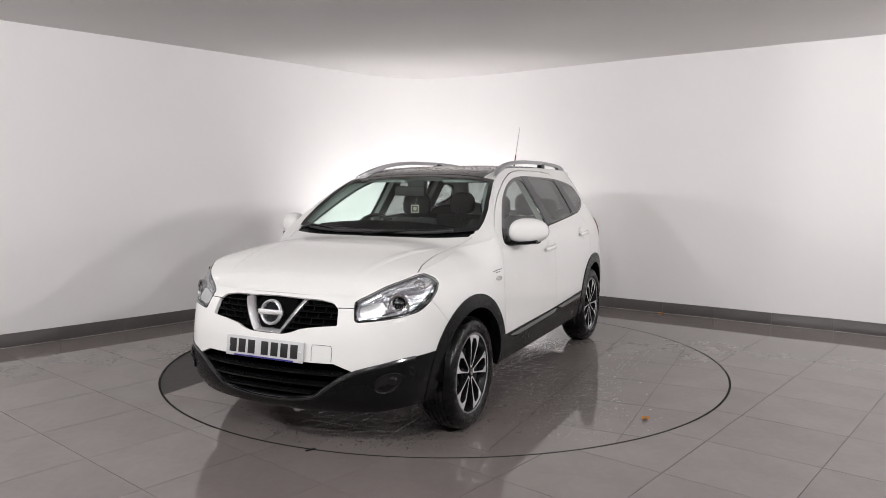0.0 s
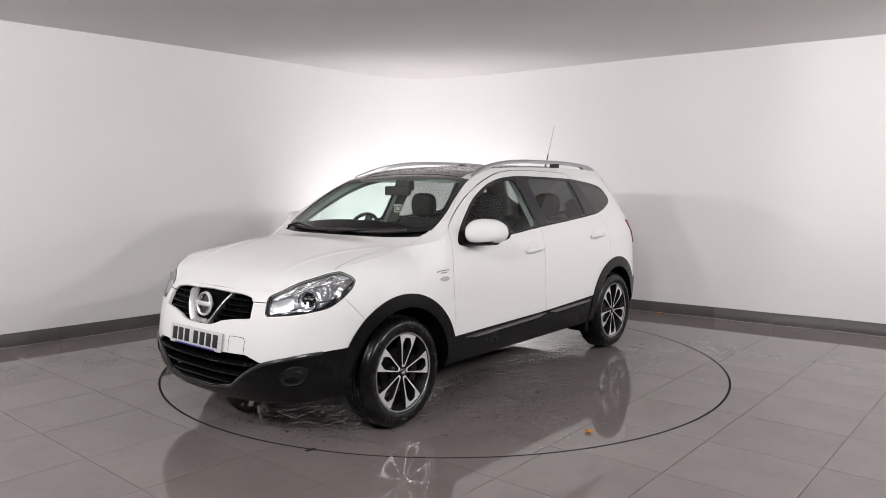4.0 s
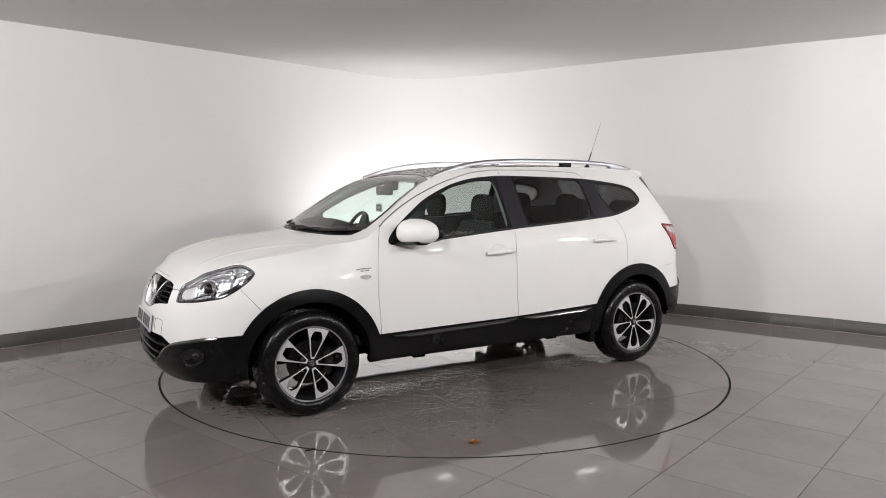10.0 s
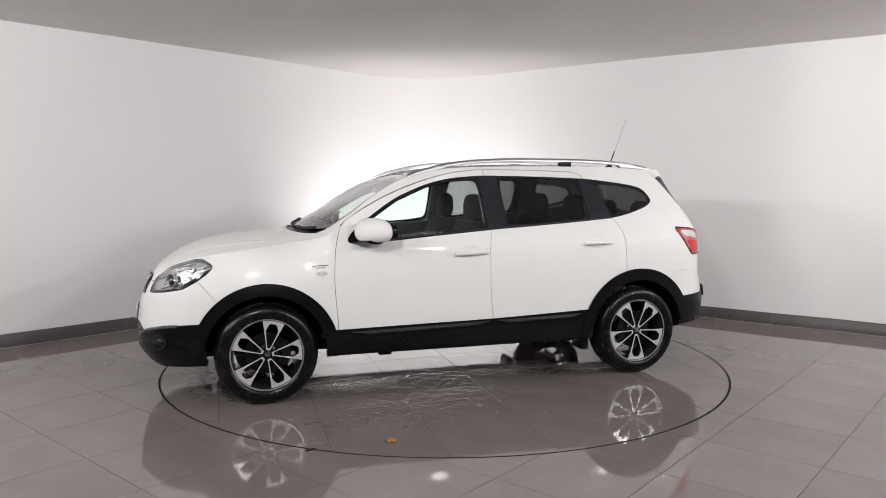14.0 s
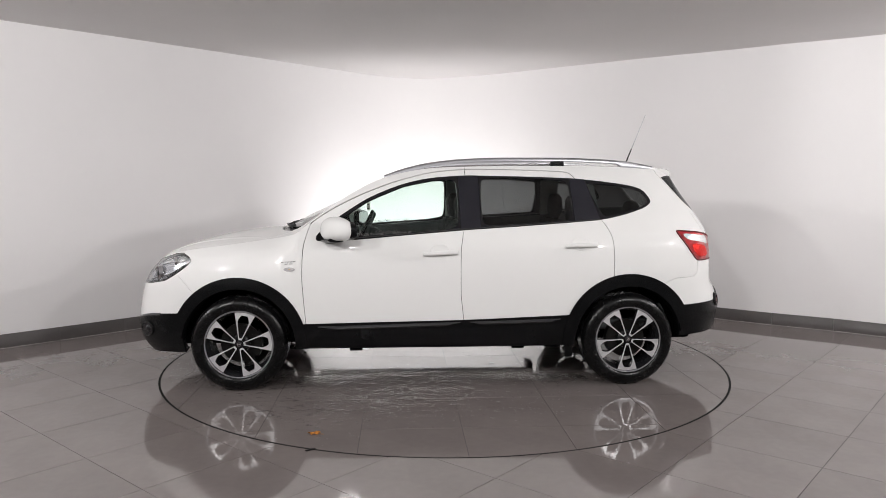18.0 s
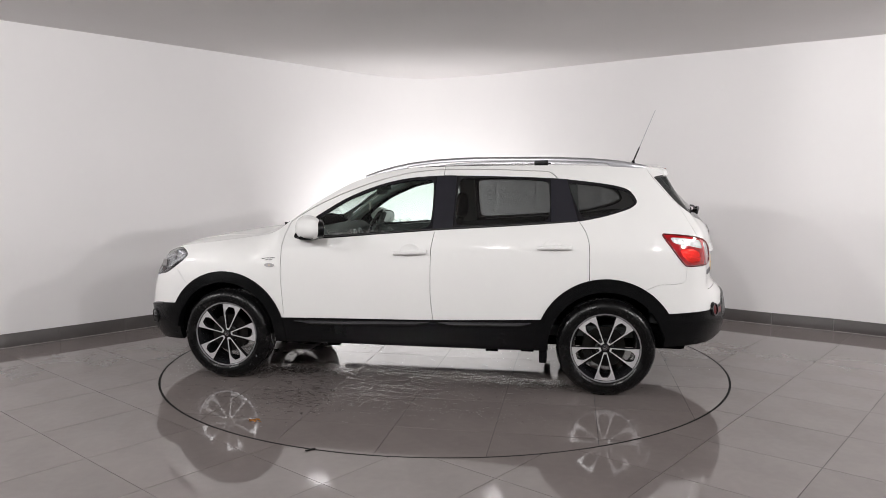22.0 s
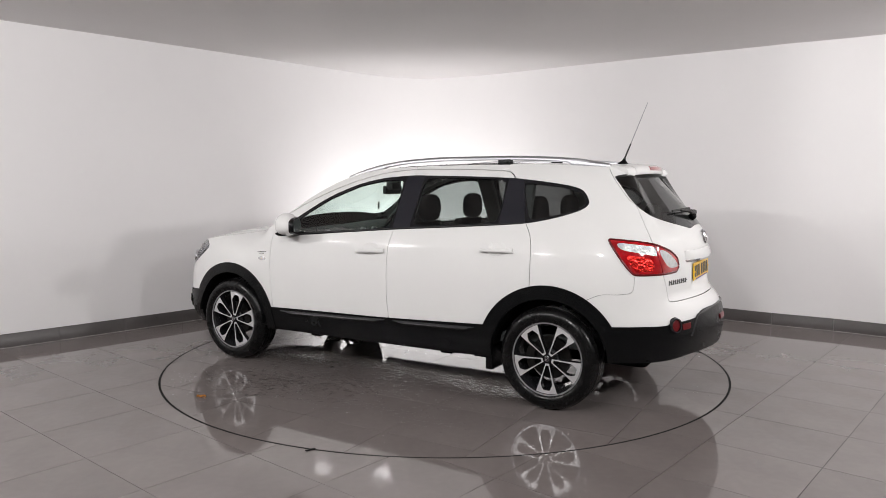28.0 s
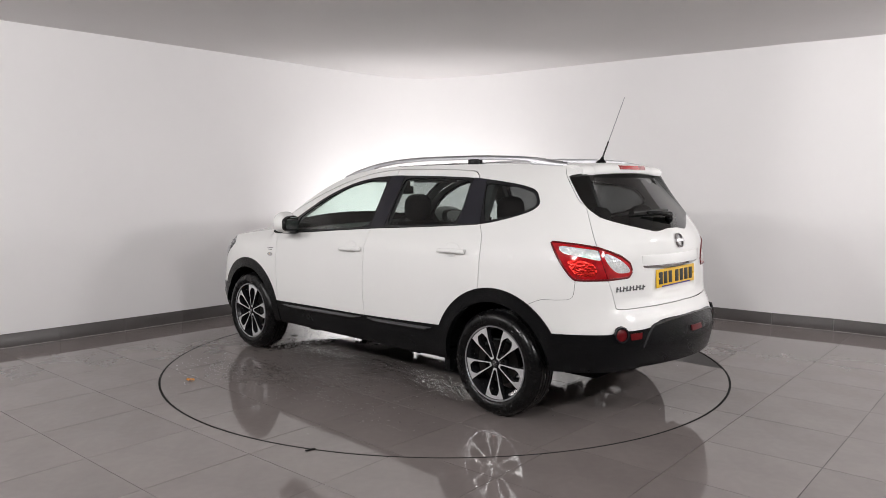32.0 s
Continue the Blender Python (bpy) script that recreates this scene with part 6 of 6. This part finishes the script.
turntable = thing("turntable", "round tiled turntable set flush in the floor", "turntable")
bm = bmesh.new()
add_lathe(bm, [(TABLE_R - 0.0085, -0.0006), (TABLE_R - 0.0085, -0.02), (TABLE_R + 0.0060, -0.02), (TABLE_R + 0.0060, -0.0006), (TABLE_R - 0.0085, -0.0006)], 160)
bmesh.ops.rotate(bm, verts=bm.verts, matrix=Matrix.Rotation(radians(90), 3, "X"))
part("edge_gap", bm, RING, turntable, "dark rubber edge gap")

bm = bmesh.new()
pts = []
n_lobes = 5
for k in range(40):
    a = math.tau * k / 40
    r = 0.036 * (0.45 + 0.55 * abs(math.cos(n_lobes * a / 2)) ** 0.6) * (1 + 0.15 * math.sin(3 * a))
    pts.append((r * math.cos(a), r * math.sin(a) * 0.75))
mid = bm.verts.new((0, 0, 0.014))
ring = [bm.verts.new((x, y, 0.004 + 0.012 * abs(math.sin(2.5 * math.atan2(y, x))) * math.hypot(x, y) / 0.03)) for x, y in pts]
for k in range(40):
    bm.faces.new((mid, ring[k], ring[(k + 1) % 40]))
add_tube(bm, [(0.0, 0.0, 0.008), (0.03, -0.02, 0.005), (0.05, -0.028, 0.003)], 0.0012, 5)
bmesh.ops.solidify(bm, geom=list(bm.faces), thickness=0.0006)
leaf = tagged(part("fallen_leaf", bm, LEAF), "curled orange-brown fallen leaf on the floor tiles", "leaf")

# standing water dripped from the car: domed beads, streaks and a broken puddle
bm = bmesh.new()
wet = random.Random(5)


def bead(x, y, r, long=1.0, turn=0.0, rise=0.30, n=8):
    ca, sa = math.cos(turn), math.sin(turn)
    shape = [(r * long * (1 + 0.35 * wet.random()), r * (1 + 0.35 * wet.random())) for k in range(n)]
    rings = []
    for f, h in ((1.0, 0.0), (0.82, 0.55), (0.45, 0.92)):
        ring = []
        for k, (a, b) in enumerate(shape):
            u, w = a * f * math.cos(k * math.tau / n), b * f * math.sin(k * math.tau / n)
            ring.append(bm.verts.new((x + u * ca - w * sa, y + u * sa + w * ca, 0.0007 + h * min(0.0035, r * rise))))
        rings.append(ring)
    for a, b in zip(rings, rings[1:]):
        for k in range(n):
            j = (k + 1) % n
            bm.faces.new((a[k], a[j], b[j], b[k]))
    bm.faces.new(rings[-1])


# (centre x, centre y, spread x, spread y, share): along the dripping sill, under the nose, beside the wheels
PATCHES = [(-0.95, -0.62, 0.22, 0.12, 5), (-0.45, -0.50, 0.30, 0.10, 5), (0.05, -0.50, 0.22, 0.06, 3), (0.45, -0.62, 0.28, 0.10, 4), (0.85, -0.72, 0.20, 0.07, 2), (-1.75, -0.25, 0.22, 0.28, 9),
           (-1.45, -0.62, 0.18, 0.14, 3), (-1.15, -0.36, 0.20, 0.06, 2), (-0.6, -1.05, 0.5, 0.20, 2), (0.3, -1.15, 0.4, 0.22, 2), (-1.1, -1.55, 0.35, 0.2, 2), (0.2, 0.0, 0.9, 0.4, 2)]
bag = [p for p in PATCHES for q in range(p[4])]
for k in range(6000):
    cx, cy, sx, sy, _n = bag[k % len(bag)]
    x, y = wet.gauss(cx, sx), wet.gauss(cy, sy)
    if math.hypot(x, y) < TABLE_R - 0.06:
        bead(x, y, abs(wet.gauss(0.0, 0.0022)) + 0.0010, wet.uniform(1, 2.6), wet.gauss(0.0, 0.7), 0.42, 7)
for k in range(46):
    x0, y0 = wet.uniform(-1.45, 0.7), -1.05 - 0.062 * (k % 9) + wet.gauss(0, 0.008)
    if wet.random() < 0.35:
        y0 = wet.uniform(-1.0, -0.7)
    for q in range(wet.randint(6, 20)):
        bead(x0 + 0.034 * q + wet.gauss(0, 0.008), y0 + wet.gauss(0, 0.0025), wet.uniform(0.0010, 0.0022), wet.uniform(2.5, 7), wet.gauss(0, 0.04), 0.4, 7)
water = tagged(part("water_drops", bm, WATER, None, "", False), "beads and streaks of rainwater dripped on the tiles", "water", "", "stuff")

# thin broken puddles where the car has dripped
bm = bmesh.new()
SPLASHES = [(-0.95, -0.62, 0.24, 0.10), (-0.45, -0.50, 0.36, 0.07), (0.40, -0.56, 0.34, 0.08), (-1.75, -0.25, 0.20, 0.28), (-1.45, -0.62, 0.16, 0.12), (-0.95, -0.60, 0.16, 0.06), (0.75, -0.66, 0.22, 0.06),
            (-0.70, -1.25, 0.22, 0.20), (-0.45, -1.15, 0.28, 0.22), (-0.15, -0.95, 0.20, 0.18), (-0.5, -0.95, 0.55, 0.22), (0.9, -0.62, 0.16, 0.07)]
for k in range(5000):
    cx, cy, sx, sy = SPLASHES[k % len(SPLASHES)]
    x, y = wet.gauss(cx, sx), wet.gauss(cy, sy)
    size = wet.random() ** 2.2
    a, b, n = 0.004 + 0.024 * size, 0.0025 + 0.008 * size * wet.random(), 9
    lump = [1 + 0.5 * wet.uniform(-1, 1) for q in range(n)]
    tip = wet.gauss(0, 0.5)
    if math.hypot(x, y) < TABLE_R - 0.15:
        ring = []
        for q in range(n):
            u, w = a * lump[q] * math.cos(q * math.tau / n), b * lump[(q + 5) % n] * math.sin(q * math.tau / n)
            ring.append(bm.verts.new((x + u * math.cos(tip) - w * math.sin(tip), y + u * math.sin(tip) + w * math.cos(tip), 0.0008 + 0.0000004 * k)))
        bm.faces.new(ring)
puddle = tagged(part("water_puddle", bm, PUDDLE, None, "", False), "broken puddle of rainwater on the turntable tiles", "water", "", "stuff")

def leaf_scrap(x, y, wide, turn):
    """A torn, curled scrap of a dead leaf."""
    scrap = bmesh.new()
    shape = random.Random(int(wide * 1000))
    rim_ = [scrap.verts.new((wide * (0.6 + 0.4 * shape.random()) * math.cos(k * math.tau / 14), wide * 0.5 * (0.5 + 0.5 * shape.random()) * math.sin(k * math.tau / 14), 0.002 + 0.006 * shape.random())) for k in range(14)]
    heart = scrap.verts.new((0, 0, 0.008))
    for k in range(14):
        scrap.faces.new((heart, rim_[k], rim_[(k + 1) % 14]))
    bmesh.ops.solidify(scrap, geom=list(scrap.faces), thickness=0.0008)
    ob = tagged(part("leaf_scrap", scrap, WET_LEAF), "dark wet scrap of a dead leaf on the turntable", "leaf", "fallen leaves")
    return ob, pose(x, y, 0.0012, 0, 0, turn)


SCRAPS = [leaf_scrap(-0.93, -0.44, 0.040, 15), leaf_scrap(0.368, -0.215, 0.031, -10), leaf_scrap(-1.627, -0.376, 0.036, 50)]
chip = bmesh.new()
add_box(chip, (-0.030, -0.008, 0.0), (0.030, 0.008, 0.004), 0.002)
stop = tagged(part("edge_stop", chip, RING), "small dark metal stop at the turntable edge", "stop")
stop.matrix_basis = pose(-0.735, -2.122, 0.0015, 0, 0, 42)
wall_leaf = tagged(new("fallen_leaf", leaf.data), "small dry orange leaf at the foot of the wall", "leaf", "fallen leaves")
tagged(leaf, "", "", "fallen leaves")
wall_leaf.matrix_basis = pose(2.425, 2.075, 0, 0, 0, 100)

lay_tiles(turntable, "tile", 0.0, 0.0, -1.755 - 4 * TILE_S, 9, lambda x, y: 1 if math.hypot(x, y) < TABLE_R + 0.45 else 0, TABLE_R - 0.009, True)
lay_tiles(floor, "tile", TURN, 0.0, -2.345, 22, floor_wanted, TABLE_R + 0.0065, False)

CAR_POSE = pose(-0.117, -0.050, 0, 0, 0, 0.549)
TURNING = [(turntable, Matrix()), (leaf, pose(-0.869, -1.821, 0, 0, 0, 20)), (water, Matrix()), (puddle, Matrix()), (car, CAR_POSE)] + SCRAPS


# ---- what moves: all that stands on the turntable turns with it, at an even 3.35 degrees a second ----
def turn_at(t):
    return 63.716 - 3.34827 * t


def motions():
    times = [float(k) for k in range(0, 33)]
    for ob, m in TURNING:
        walk(ob, [(t, pose(0, 0, 0, 0, 0, turn_at(t)) @ m) for t in times])


motions()
